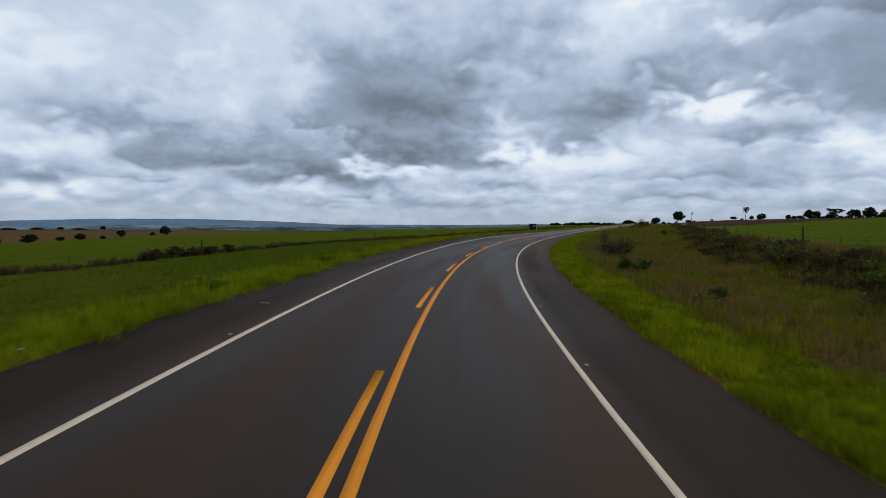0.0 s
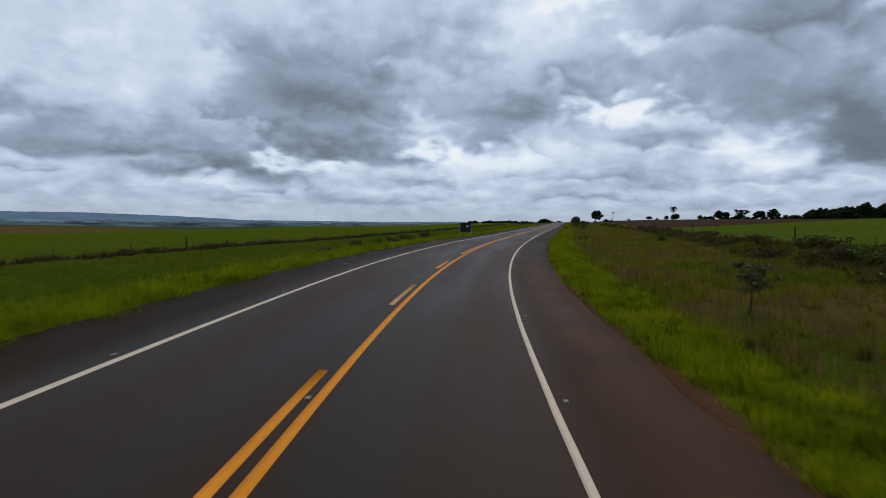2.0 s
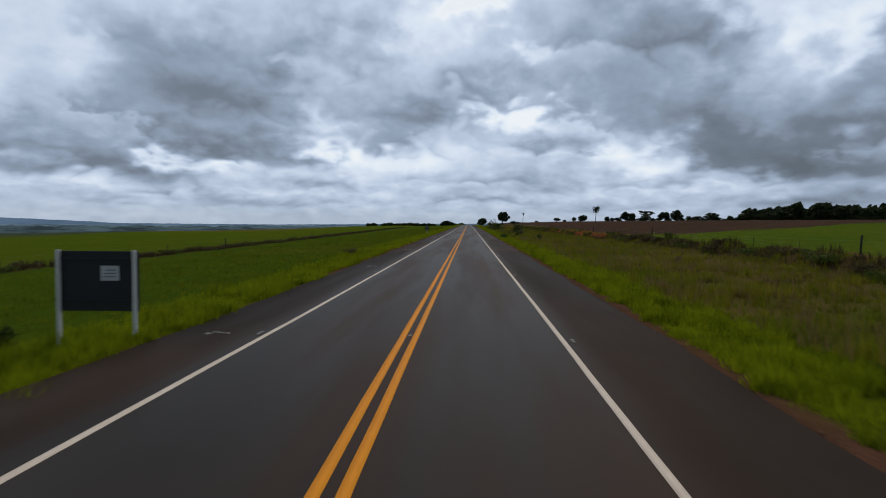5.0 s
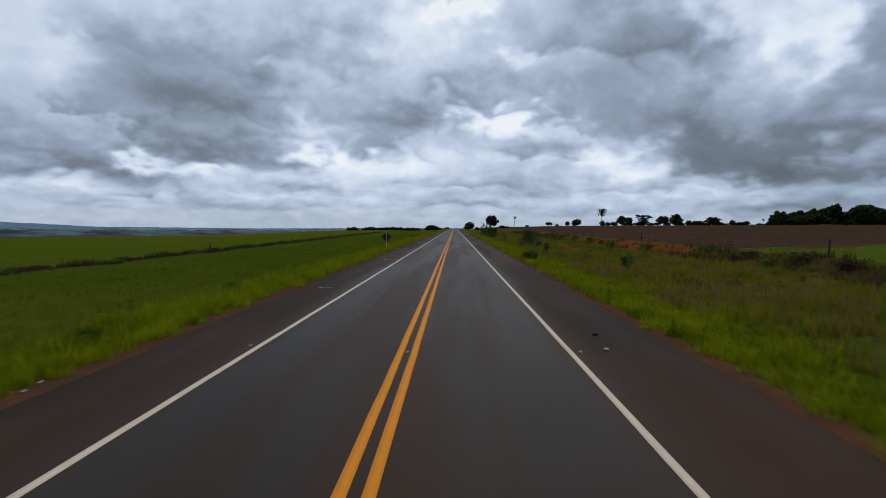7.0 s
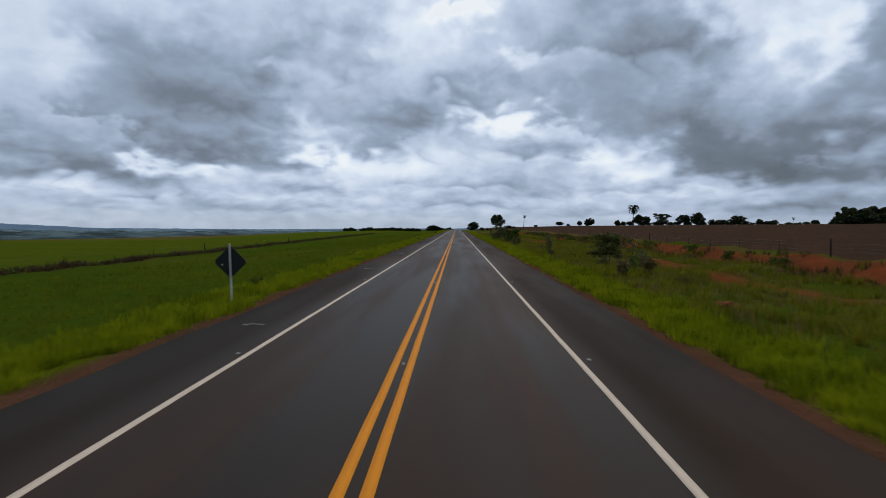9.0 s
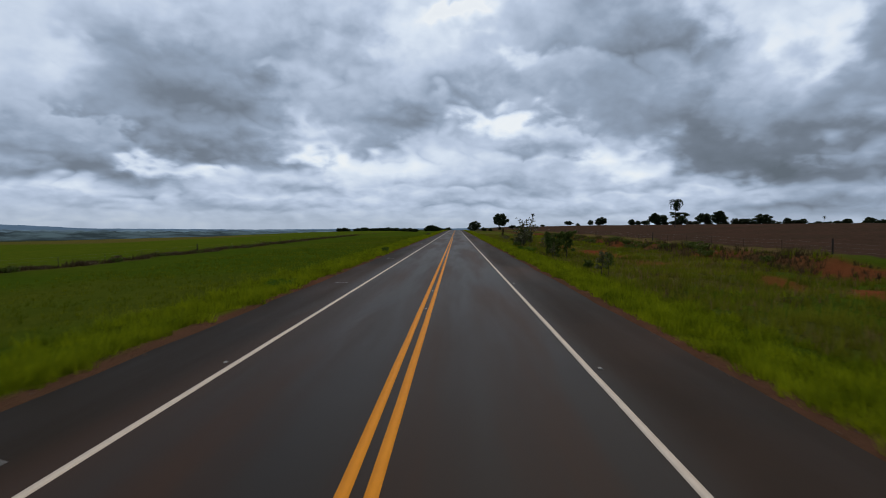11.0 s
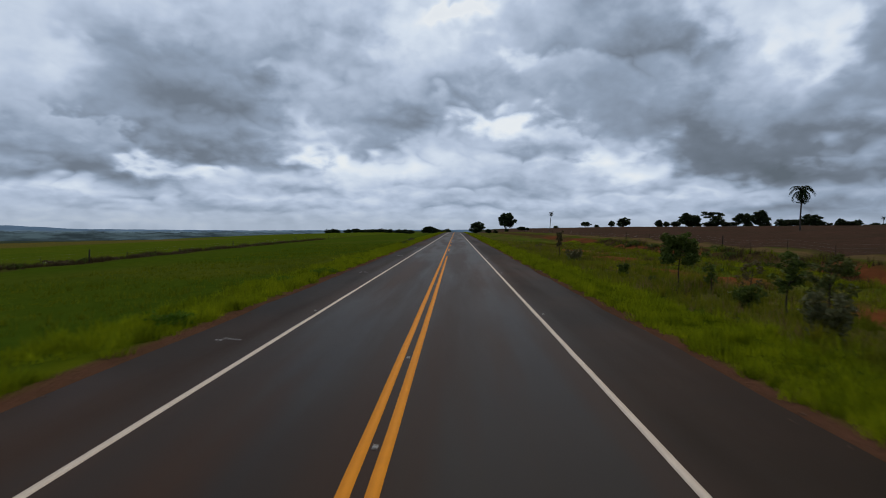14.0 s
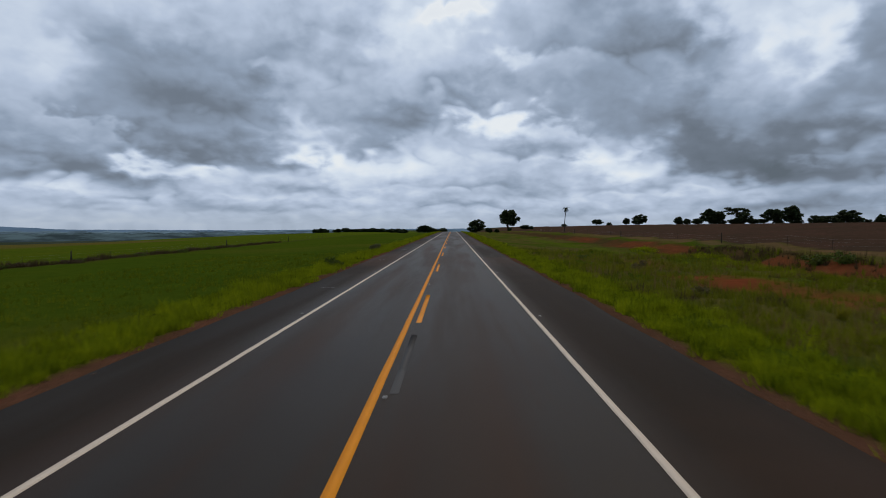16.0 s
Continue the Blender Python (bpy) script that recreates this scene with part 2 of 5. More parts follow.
def band(at, half):
    d = mnode(tree, "ShaderNodeMath", i0=across, i1=at)
    d.operation = "SUBTRACT"
    d = mnode(tree, "ShaderNodeMath", i0=d.outputs[0], i1=half)
    d.operation = "DIVIDE"
    q = mnode(tree, "ShaderNodeMath", i0=d.outputs[0], i1=d.outputs[0])
    q.operation = "MULTIPLY"
    e = mnode(tree, "ShaderNodeMath", i0=2.718, i1=mnode(tree, "ShaderNodeMath", i0=0.0, i1=q.outputs[0]).outputs[0])
    tree.nodes[-2].operation = "SUBTRACT"
    e.operation = "POWER"
    return e.outputs[0]


sheen_bands = None
for at, half in ((-2.9, 0.5), (-0.95, 0.6), (1.15, 0.75)):
    g = band(at, half)
    if sheen_bands is None:
        sheen_bands = g
    else:
        sheen_bands = mnode(tree, "ShaderNodeMath", i0=sheen_bands, i1=g).outputs[0]
edge = mnode(tree, "ShaderNodeMath", i0=across)
edge.operation = "ABSOLUTE"
shoulder = mnode(tree, "ShaderNodeMapRange", i0=edge.outputs[0], i1=3.5, i2=4.3).outputs[0]
c = mix(tree, worn, (0.0205, 0.0160, 0.0118), (0.036, 0.0240, 0.0140))
tracks = mnode(tree, "ShaderNodeMapping", i0=uv)
tracks.inputs["Scale"].default_value = (0.48, 0.035, 1)
tracks = mnode(tree, "ShaderNodeTexNoise", i0=tracks.outputs[0], i2=1.0, i3=4.0, i4=0.55).outputs[0]
tracks = mnode(tree, "ShaderNodeMapRange", i0=tracks, i1=0.42, i2=0.60).outputs[0]
c = mix(tree, tracks, c, (0.050, 0.0245, 0.0125))
half_sheen = mnode(tree, "ShaderNodeMath", i0=sheen_bands, i1=0.55)
half_sheen.operation = "MULTIPLY"
c = mix(tree, half_sheen.outputs[0], c, (0.0310, 0.0270, 0.0225))
brown = mnode(tree, "ShaderNodeMath", i0=streak, i1=0.25)
brown.operation = "MULTIPLY"
c = mix(tree, brown.outputs[0], c, (0.018, 0.015, 0.014))
some = mnode(tree, "ShaderNodeMath", i0=shoulder, i1=0.85)
some.operation = "MULTIPLY"
c = mix(tree, some.outputs[0], c, (0.0225, 0.0165, 0.0112))
mud = spots(tree, 0.035, 6.0, 0.48, 0.66)
muddy = mnode(tree, "ShaderNodeMath", i0=mud, i1=shoulder)
muddy.operation = "MULTIPLY"
c = mix(tree, muddy.outputs[0], c, (0.060, 0.034, 0.022))


def step_math(op, a, b):
    n = mnode(tree, "ShaderNodeMath", i0=a, i1=b)
    n.operation = op
    return n.outputs[0]


# red dust: washed over the inner shoulder of the bend, and tracked onto the lane farther on
for middle, reach, first, full, amount in ((68.0, 32.0, 3.6, 5.0, 1.0), (387.0, 12.0, 1.6, 3.4, 0.55)):
    away = step_math("DIVIDE", step_math("ABSOLUTE", step_math("SUBTRACT", cut.outputs[1], middle), 0.0), reach)
    near_by = mnode(tree, "ShaderNodeMapRange", i0=away, i1=0.3, i2=1.0, i3=amount, i4=0.0).outputs[0]
    inner = mnode(tree, "ShaderNodeMapRange", i0=across, i1=first, i2=full).outputs[0]
    dusty = step_math("MULTIPLY", step_math("MULTIPLY", near_by, inner), spots(tree, 0.25, 5.0, 0.25, 0.6))
    c = mix(tree, dusty, c, (0.074, 0.037, 0.021))
speck = mnode(tree, "ShaderNodeMath", i0=grain, i1=0.22)
speck.operation = "MULTIPLY"
c = mix(tree, speck.outputs[0], c, (0.038, 0.032, 0.027))
tree.links.new(c, b.inputs["Base Color"])
gloss = mnode(tree, "ShaderNodeMapRange", i0=tracks, i1=0.0, i2=1.0, i3=0.46, i4=0.58)
gloss2 = mnode(tree, "ShaderNodeMath", i0=shoulder, i1=0.14, i2=gloss.outputs[0])
gloss2.operation = "MULTIPLY_ADD"
tree.links.new(gloss2.outputs[0], b.inputs["Roughness"])
dull = mnode(tree, "ShaderNodeMapRange", i0=shoulder, i1=0.0, i2=1.0, i3=0.055, i4=0.03)
tree.links.new(dull.outputs[0], b.inputs["Specular IOR Level"])
relief(tree, b, grain, 0.25, 0.006)

WHITE_LINE = paint("white_road_paint", (0.92, 0.78, 0.62), (0.66, 0.54, 0.42), 2.6, 0.7, 0.15, 0, 0.3, 34)
YELLOW_LINE = paint("yellow_road_paint", (0.98, 0.362, 0.018), (0.80, 0.285, 0.016), 2.2, 0.7, 0.12, 0, 0.3, 34)
FADED_LINE = paint("faded_yellow_paint", (0.66, 0.34, 0.10), (0.42, 0.22, 0.08), 2.5, 0.7, 0.3, 0, 0.2, 40)
GHOST_LINE = paint("ground_off_paint", (0.040, 0.037, 0.035), (0.026, 0.024, 0.023), 2.5, 0.7, 0.3, 0, 0.2, 40)
RED_SOIL = paint("red_soil", (0.27, 0.075, 0.030), (0.19, 0.060, 0.030), 1.2, 0.95, 0.1, 0, 0.6, 14)

# ground: the colour of each zone, broken by grass clumps and bare spots
GROUND, tree, b = material("grassland", 1.0, 0.0, 0.0)
zone = mnode(tree, "ShaderNodeVertexColor")
zone.layer_name = "zone"
clump = spots(tree, 0.9, 6.0, 0.35, 0.65)
patch = spots(tree, 0.07, 6.0, 0.38, 0.66)
blade = spots(tree, 9.0, 4.0, 0.3, 0.7)
deep = mnode(tree, "ShaderNodeVectorMath", i0=zone.outputs[0], i1=(0.62, 0.66, 0.6))
deep.operation = "MULTIPLY"
dry = mnode(tree, "ShaderNodeVectorMath", i0=zone.outputs[0], i1=(1.32, 1.08, 1.1))
dry.operation = "MULTIPLY"
half = mnode(tree, "ShaderNodeMath", i0=clump, i1=0.6)
half.operation = "MULTIPLY"
c = mix(tree, patch, zone.outputs[0], dry.outputs[0])
c = mix(tree, half.outputs[0], c, deep.outputs[0])
less = mnode(tree, "ShaderNodeMath", i0=blade, i1=0.35)
less.operation = "MULTIPLY"
c = mix(tree, less.outputs[0], c, deep.outputs[0])
tree.links.new(c, b.inputs["Base Color"])
relief(tree, b, blade, 0.7, 0.12)

# ---- the lie of the land ----
# a right-hand bend, banked, that eases into a long straight along +y; s runs along the road, u to its right
BEND, EASE0, EASE1, BANK = 289.8, 77.6, 140.5, 0.0729
S_TAB = np.arange(-700.0, 330.0, 1.0)
K_TAB = np.where(S_TAB < EASE0, 1 / BEND, np.where(S_TAB < EASE1, (EASE1 - S_TAB) / (EASE1 - EASE0) / BEND, 0.0))
K_TAB = np.where(S_TAB < -90.0, 0.0, K_TAB)
H_TAB = np.cumsum(K_TAB[::-1])[::-1] - K_TAB / 2
DX, DY = -np.sin(H_TAB), np.cos(H_TAB)
X_TAB = np.concatenate([[0], np.cumsum((DX[1:] + DX[:-1]) / 2)])
Y_TAB = np.concatenate([[0], np.cumsum((DY[1:] + DY[:-1]) / 2)])
X_TAB -= X_TAB[-1]
Y_TAB -= Y_TAB[-1] - S_TAB[-1]
ROAD_LEFT, ROAD_RIGHT = -5.7, 6.3


def smooth(x, a, b):
    q = np.clip((np.asarray(x, float) - a) / (b - a), 0, 1)
    return q * q * (3 - 2 * q)


def plan(s, u):
    """World x, y of a place s along the road and u to its right (arrays)."""
    s, u = np.asarray(s, float), np.asarray(u, float)
    h = np.interp(s, S_TAB, H_TAB)
    cx = np.where(s > 320, 0.0, np.where(s < -699, X_TAB[0] + np.sin(h) * (-699 - s), np.interp(s, S_TAB, X_TAB)))
    cy = np.where(s > 320, s, np.where(s < -699, Y_TAB[0] - np.cos(h) * (-699 - s), np.interp(s, S_TAB, Y_TAB)))
    h = h * (1 - smooth(np.abs(u), 40, 200))
    return cx + u * np.cos(h), cy + u * np.sin(h)


def road_height(s, u):
    """The banked road; beyond the top of the rise it falls away."""
    s, u = np.asarray(s, float), np.asarray(u, float)
    k = np.clip((EASE1 - s) / (EASE1 - EASE0), 0, 1)
    crest = np.maximum(s - 620.0, 0.0)
    return -BANK * k * np.clip(u, -6.5, 6.5) - crest * crest / 42000.0 * (1 - smooth(s, 900, 1500) * 0.55)


def waves(x, y, size, seed=0.0):
    """Soft uneven ground, about -1 to 1."""
    a = np.sin(x / size * 1.7 + seed) * np.cos(y / size * 1.3 - seed * 1.7)
    b = np.sin(x / size * 3.1 - y / size * 2.3 + seed * 2.1) * 0.55
    c = np.cos(x / size * 5.7 + y / size * 4.9 + seed * 0.7) * 0.3
    return (a + b + c) / 1.6


RIGHT_U = [0, 6.0, 6.35, 7.0, 9.0, 12.0, 16.0, 20.0, 34.0, 46.0, 100.0, 300.0, 700.0, 1500.0, 3600.0]
RIGHT_Z = [-0.3, -0.3, -0.05, -0.04, -0.12, -0.25, -0.45, -0.55, -0.50, -0.15, 3.65, 6.25, 8.05, 6.05, -21.0]
LEFT_U = [0, 5.4, 5.75, 6.4, 9.0, 14.0, 33.0, 60.0, 120.0, 400.0, 1000.0, 2000.0, 3600.0]
LEFT_Z = [-0.3, -0.3, -0.05, -0.04, -0.42, -0.85, -1.75, -2.6, -4.4, -11.0, -24.0, -42.0, -70.0]


def bank_foot(s):
    """How far out the foot of the cut bank lies on the high side."""
    return np.interp(s, [-100, 20, 32, 55, 90, 200, 430, 520, 900], [17, 18.5, 20.5, 22.5, 26, 28, 29, 31, 34]) + 0.5 * np.sin(np.asarray(s, float) * 0.21) + 0.3 * np.sin(np.asarray(s, float) * 0.57)


def ground_height(s, u):
    s, u = np.asarray(s, float), np.asarray(u, float)
    z = np.where(u > 0, np.interp(u, RIGHT_U, RIGHT_Z), np.interp(-u, LEFT_U, LEFT_Z))
    rise = 0.95 + 0.6 * (1 - smooth(s, 90, 150)) * (1 - smooth(u, 40, 110))
    z = z + (u > 0) * rise * smooth(u, bank_foot(s), bank_foot(s) + 3.6)
    off = smooth(np.abs(u), 7.0, 13.0)
    z = z + off * np.where(u > 0, 1.5, 0.8) * (0.16 * waves(s, u, 7.0, 1.0) + 0.09 * waves(s, u, 2.3, 2.0))
    z = z + smooth(u, 13, 18) * (1 - smooth(u, 40, 60)) * 0.26 * waves(s, u, 4.6, 1.3)
    z = z + smooth(np.abs(u), 60, 300) * 1.2 * waves(s, u, 150.0, 3.0)
    # beyond the brow of the low fields the valley falls away
    z = z - (u < 0) * (10.0 * smooth(-u, 150, 420) + 14.0 * smooth(-u, 400, 1200)) * smooth(s, 430, 640)
    z = z + (u < 0) * 6.2 * smooth(-u, 180, 420) * (1 - smooth(s, 340, 460))
    z = z - (u < 0) * 1.5 * smooth(-u, 110, 260) * (1 - smooth(s, 330, 450)) * smooth(s, 230, 330)
    return z + road_height(s, u) * (1 - 0.8 * smooth(np.abs(u), 30, 120))


def fence_left(s):
    return np.interp(s, [-100, 40, 125, 237, 290, 400, 460, 900], [-31, -31, -36.5, -38, -39.5, -44.5, -48, -60])


def fence_right(s):
    return np.interp(s, [-100, 100, 250, 312, 370, 430, 485, 900], [32, 33, 34, 37, 38, 41, 43, 45])


def ground_at(x, y):
    """Height of the ground on the straight, where s is y and u is x."""
    return float(ground_height(y, x))


def mesh_from(name, verts, faces, mats=(), smooth_faces=False):
    """A mesh from arrays; faces: an (n, 3) or (n, 4) array."""
    verts, faces = np.asarray(verts, np.float32), np.asarray(faces, np.int32)
    me = bpy.data.meshes.new(name)
    me.vertices.add(len(verts))
    me.vertices.foreach_set("co", verts.ravel())
    n, k = faces.shape
    me.loops.add(n * k)
    me.loops.foreach_set("vertex_index", faces.ravel())
    me.polygons.add(n)
    me.polygons.foreach_set("loop_start", np.arange(0, n * k, k, dtype=np.int32))
    me.polygons.foreach_set("loop_total", np.full(n, k, np.int32))
    if smooth_faces:
        me.polygons.foreach_set("use_smooth", np.ones(n, bool))
    for m in mats:
        me.materials.append(m)
    me.update(calc_edges=True)
    me.validate()
    return me


def grid_faces(rows, cols):
    i = np.arange(rows - 1)[:, None] * cols + np.arange(cols - 1)[None, :]
    i = i.ravel()
    return np.stack([i, i + 1, i + cols + 1, i + cols], 1)


# ground: one sheet to the horizon
s_rows = np.concatenate([np.linspace(-900, -60, 22)[:-1], np.arange(-60, 480, 1.5), 480 + np.cumsum(1.5 * 1.035 ** np.arange(1, 134))])
s_rows = s_rows[s_rows < 4900]
u_side = np.concatenate([[5.4, 5.6, 5.75, 5.95, 6.15, 6.4, 6.7, 7.0], np.arange(7.5, 20, 0.7), np.arange(20, 60, 1.4), 60 + np.cumsum(1.7 * 1.11 ** np.arange(1, 52))])
u_side = u_side[u_side < 3600]
u_cols = np.concatenate([-u_side[::-1], [-2.5, 0, 2.5], u_side])
SS, UU = np.meshgrid(s_rows, u_cols, indexing="ij")
GX, GY = plan(SS, UU)
GZ = ground_height(SS, UU)
ground = tagged(new("ground", mesh_from("ground", np.stack([GX, GY, GZ], -1).reshape(-1, 3), grid_faces(len(s_rows), len(u_cols)), [GROUND], True)),
                "rolling green grassland and crop fields with patches of red soil", "ground", kind="structure")


def red_earth(s, u):
    """Where the red soil lies bare on the high side, 0 to 1."""
    s, u = np.asarray(s, float), np.asarray(u, float)
    fray = waves(s, u, 9.0, 5.0) * 1.3 + waves(s, u, 3.0, 6.0) * 0.6
    gone = fence_right(s) - u
    m = smooth(s, 236, 246) * (1 - smooth(s, 308, 335)) * np.exp(-((u - bank_foot(s) - 2.6 - fray * 0.7) / 2.4) ** 4)
    m = np.maximum(m, smooth(s, 238, 252) * (1 - smooth(s, 305, 325)) * np.exp(-((u - 19.5 - fray * 0.9 - (s - 250) * 0.05) / 1.5) ** 4))
    m = np.maximum(m, smooth(s, 318, 330) * (1 - smooth(s, 430, 462)) * np.exp(-((u - 19.2 - fray) / 2.9) ** 4) * smooth(waves(s, u, 6.0, 8.0), -0.5, 0.0))
    bank = smooth(s, 322, 340) * (1 - smooth(s, 520, 600)) * np.exp(-((u - bank_foot(s) - 1.6 - fray * 0.6) / 2.0) ** 4) * smooth(waves(s, u * 0.4, 14.0, 2.6), -0.45, 0.05)
    m = np.maximum(m, bank * 0.8)
    m = np.maximum(m, np.exp(-(((s - 392.0) / 3.0) ** 2 + ((u - 13.3 - 0.4 * fray) / 1.0) ** 2) ** 2))
    return m * (0.55 + 0.45 * smooth(waves(s, u, 2.1, 3.3), -0.5, 0.3))


def soil_width(s, u):
    """How far the bare soil reaches out from the asphalt."""
    side = np.where(np.asarray(u) > 0, 1.0, -1.0)
    most = np.where(side > 0, 0.06 + 0.22 * smooth(s, 20, 60) + 0.20 * smooth(s, 120, 180), -0.16 + 0.66 * smooth(s, 130, 180))
    return most + 0.12 * waves(s, side * 5.0, 5.0, 1.5) + 0.10 * waves(s, side * 3.0, 1.9, 4.5)


def zone_colours(s, u):
    """Base colour of the land, zone by zone."""
    n = len(s)
    c = np.empty((n, 3))
    fray = waves(s, u, 9.0, 5.0) * 1.3 + waves(s, u, 3.0, 6.0) * 0.6
    big = waves(s, u, 26.0, 7.0)
    c[:] = (0.060, 0.100, 0.008)

    def lay(mask, colour):
        m = np.clip(mask, 0, 1)[:, None]
        c[:] = c * (1 - m) + np.array(colour) * m

    left, right, au = u < 0, u > 0, np.abs(u)
    lay(left * smooth(big, 0.0, 0.8) * 0.6, (0.094, 0.108, 0.014))
    # crops past the fence on the low side, then paler and browner fields
    past = -u + fence_left(s)
    lay(left * smooth(past + fray, 0.5, 2.5), (0.082, 0.120, 0.010))
    lay(left * smooth(au - s * 0.404 + 55 * smooth(s, 200, 260) + fray * 2, 149, 154) * (1 - smooth(s, 230, 420) * 0.7), (0.135, 0.090, 0.044))
    lay(left * smooth(au, 115, 130) * smooth(s, 440, 480) * (1 - smooth(s, 640, 700)) * 0.6, (0.150, 0.105, 0.040))
    # the farthest low fields, with blue-green distance haze put into their colour
    lay(left * smooth(au, 190, 240) * smooth(s, 330, 420), (0.060, 0.080, 0.050))
    lay(left * smooth(au, 330, 380), (0.050, 0.074, 0.058))
    lay(left * smooth(waves(s, u, 240, 9.0), 0.1, 0.2) * smooth(au, 400, 500), (0.085, 0.100, 0.080))
    lay(left * smooth(waves(s, u, 310, 4.0), 0.2, 0.3) * smooth(au, 500, 700), (0.030, 0.046, 0.030))
    # dry strip along the fence
    lay(left * np.exp(-((past + 0.2 + fray * 0.4) / 1.0) ** 2) * 0.75, (0.085, 0.058, 0.030))
    # rough ground on the high side
    gone = fence_right(s) - au
    lay(right * smooth(big + fray * 0.3, -0.6, 0.3) * smooth(au + fray, 9.5, 12) * 0.85 * (1 - 0.4 * smooth(s, 205, 235)), (0.150, 0.105, 0.042))
    lay(right * smooth(au + fray - bank_foot(s), -1.5, 0.5) * smooth(bank_foot(s) + 4.2 + fray * 0.6 - au, -1, 1) * 0.85 * (1 - 0.4 * smooth(s, 230, 300)), (0.062, 0.046, 0.020))
    lay(right * smooth(s, 236, 250) * np.exp(-((u - bank_foot(s) - 1.5 - fray) / 3.0) ** 4) * 0.75, (0.085, 0.052, 0.026))
    # crop strip, then ploughed field
    lay(right * smooth(-gone, 0.5, 2), (0.088, 0.135, 0.014))
    plough = np.maximum(smooth(s + fray * 1.5, 238, 248), smooth(au, 118, 124))
    lay(right * smooth(-gone, 0.3, 1.5) * plough, (0.078, 0.051, 0.036))
    # the dusty headland, then the washed bank and red tracks
    along = smooth(s, 322, 340) * (1 - smooth(s, 520, 600))
    lay(right * along * np.exp(-((gone - 2.0) / 2.2) ** 4) * 0.8, (0.170, 0.108, 0.056))
    lay(right * along * np.exp(-((u - 22.8 - fray * 0.5) / 2.0) ** 4) * 0.8, (0.095, 0.140, 0.012))
    lay(right * red_earth(s, u), (0.215, 0.064, 0.026))
    # fresh mown verge
    edge_u = np.where(left, -ROAD_LEFT, ROAD_RIGHT)
    lay(1 - smooth(au - edge_u + fray * 0.3, 1.4, 3.2), (0.096, 0.126, 0.006))
    bare = soil_width(s, u)
    lay(1 - smooth(au - edge_u, bare, bare + 0.4), (0.128, 0.068, 0.041))
    # far woods and fields
    lay(smooth(s, 1200, 1800) * 0.7, (0.050, 0.066, 0.040))
    return c


colour = np.ones((SS.size, 4), np.float32)
colour[:, :3] = zone_colours(SS.ravel(), UU.ravel())
layer = ground.data.color_attributes.new("zone", "FLOAT_COLOR", "POINT")
layer.data.foreach_set("color", colour.ravel())

# road: asphalt slab with a sloping edge
r_rows = np.concatenate([np.arange(-120, 420, 2.0), np.arange(420, 900, 8.0), np.arange(900, 2000, 40.0)])
r_cols = np.array([ROAD_LEFT - 0.12, ROAD_LEFT, -4.6, -3.4, -1.7, 0, 1.7, 3.4, 4.9, ROAD_RIGHT, ROAD_RIGHT + 0.12])
RS, RU = np.meshgrid(r_rows, r_cols, indexing="ij")
rag = 0.09 * waves(RS, RU * 0 + 3.0, 4.0, 2.0) + 0.05 * waves(RS, RU, 1.3, 8.0)
RE = RU + np.where(RU < ROAD_LEFT + 0.05, rag, np.where(RU > ROAD_RIGHT - 0.05, rag, 0.0))
RX, RY = plan(RS, RE)
RZ = road_height(RS, RU) - np.where((RU < ROAD_LEFT - 0.05) | (RU > ROAD_RIGHT + 0.05), 0.22, 0.0)
road = tagged(new("road", mesh_from("road", np.stack([RX, RY, RZ], -1).reshape(-1, 3), grid_faces(len(r_rows), len(r_cols)), [ASPHALT])),
              "damp dark grey asphalt highway with wide shoulders", "road", kind="structure")
uvs = road.data.uv_layers.new(name="UVMap")
loops = np.empty(len(road.data.loops), np.int32)
road.data.loops.foreach_get("vertex_index", loops)
uvs.data.foreach_set("uv", np.stack([RU.ravel()[loops], RS.ravel()[loops]], 1).astype(np.float32).ravel())


def stripe(name, s0, s1, u0, u1, mat, step=1.5, lift=0.005, ragged=0.003):
    """A painted stripe, a few millimetres thick, that follows the road."""
    n = max(2, int((s1 - s0) / step) + 1)
    s = np.linspace(s0, s1, n)
    wob = ragged * np.sin(s * 2.3 + u0) + ragged * np.sin(s * 5.1 + u0 * 3)
    cols = [(u0 + wob, -0.01), (u0 + wob, lift), (u1 + wob * 0.6, lift), (u1 + wob * 0.6, -0.01)]
    v = []
    for u, z in cols:
        x, y = plan(s, u)
        v.append(np.stack([x, y, road_height(s, u) + z], -1))
    v = np.stack(v, 1).reshape(-1, 3)
    f = grid_faces(n, 4)
    ends = np.array([[0, 1, 2, 3], [(n - 1) * 4 + 3, (n - 1) * 4 + 2, (n - 1) * 4 + 1, (n - 1) * 4]])
    return new(name, mesh_from(name, v, np.concatenate([f, ends]), [mat]))


LINE_L, LINE_R, HALF_GAP = -3.43, 3.67, 0.155
for u in (LINE_L, LINE_R):
    tagged(stripe("edge_line", -110, 1300, u - 0.065, u + 0.065, WHITE_LINE),
           "worn white painted edge line along the asphalt", "road marking", kind="structure")


def centre_stripe(s0, s1, side, mat, label):
    u = side * HALF_GAP
    tagged(stripe("centre_line", s0, s1, u - 0.078, u + 0.078, mat), label, "road marking", kind="structure")


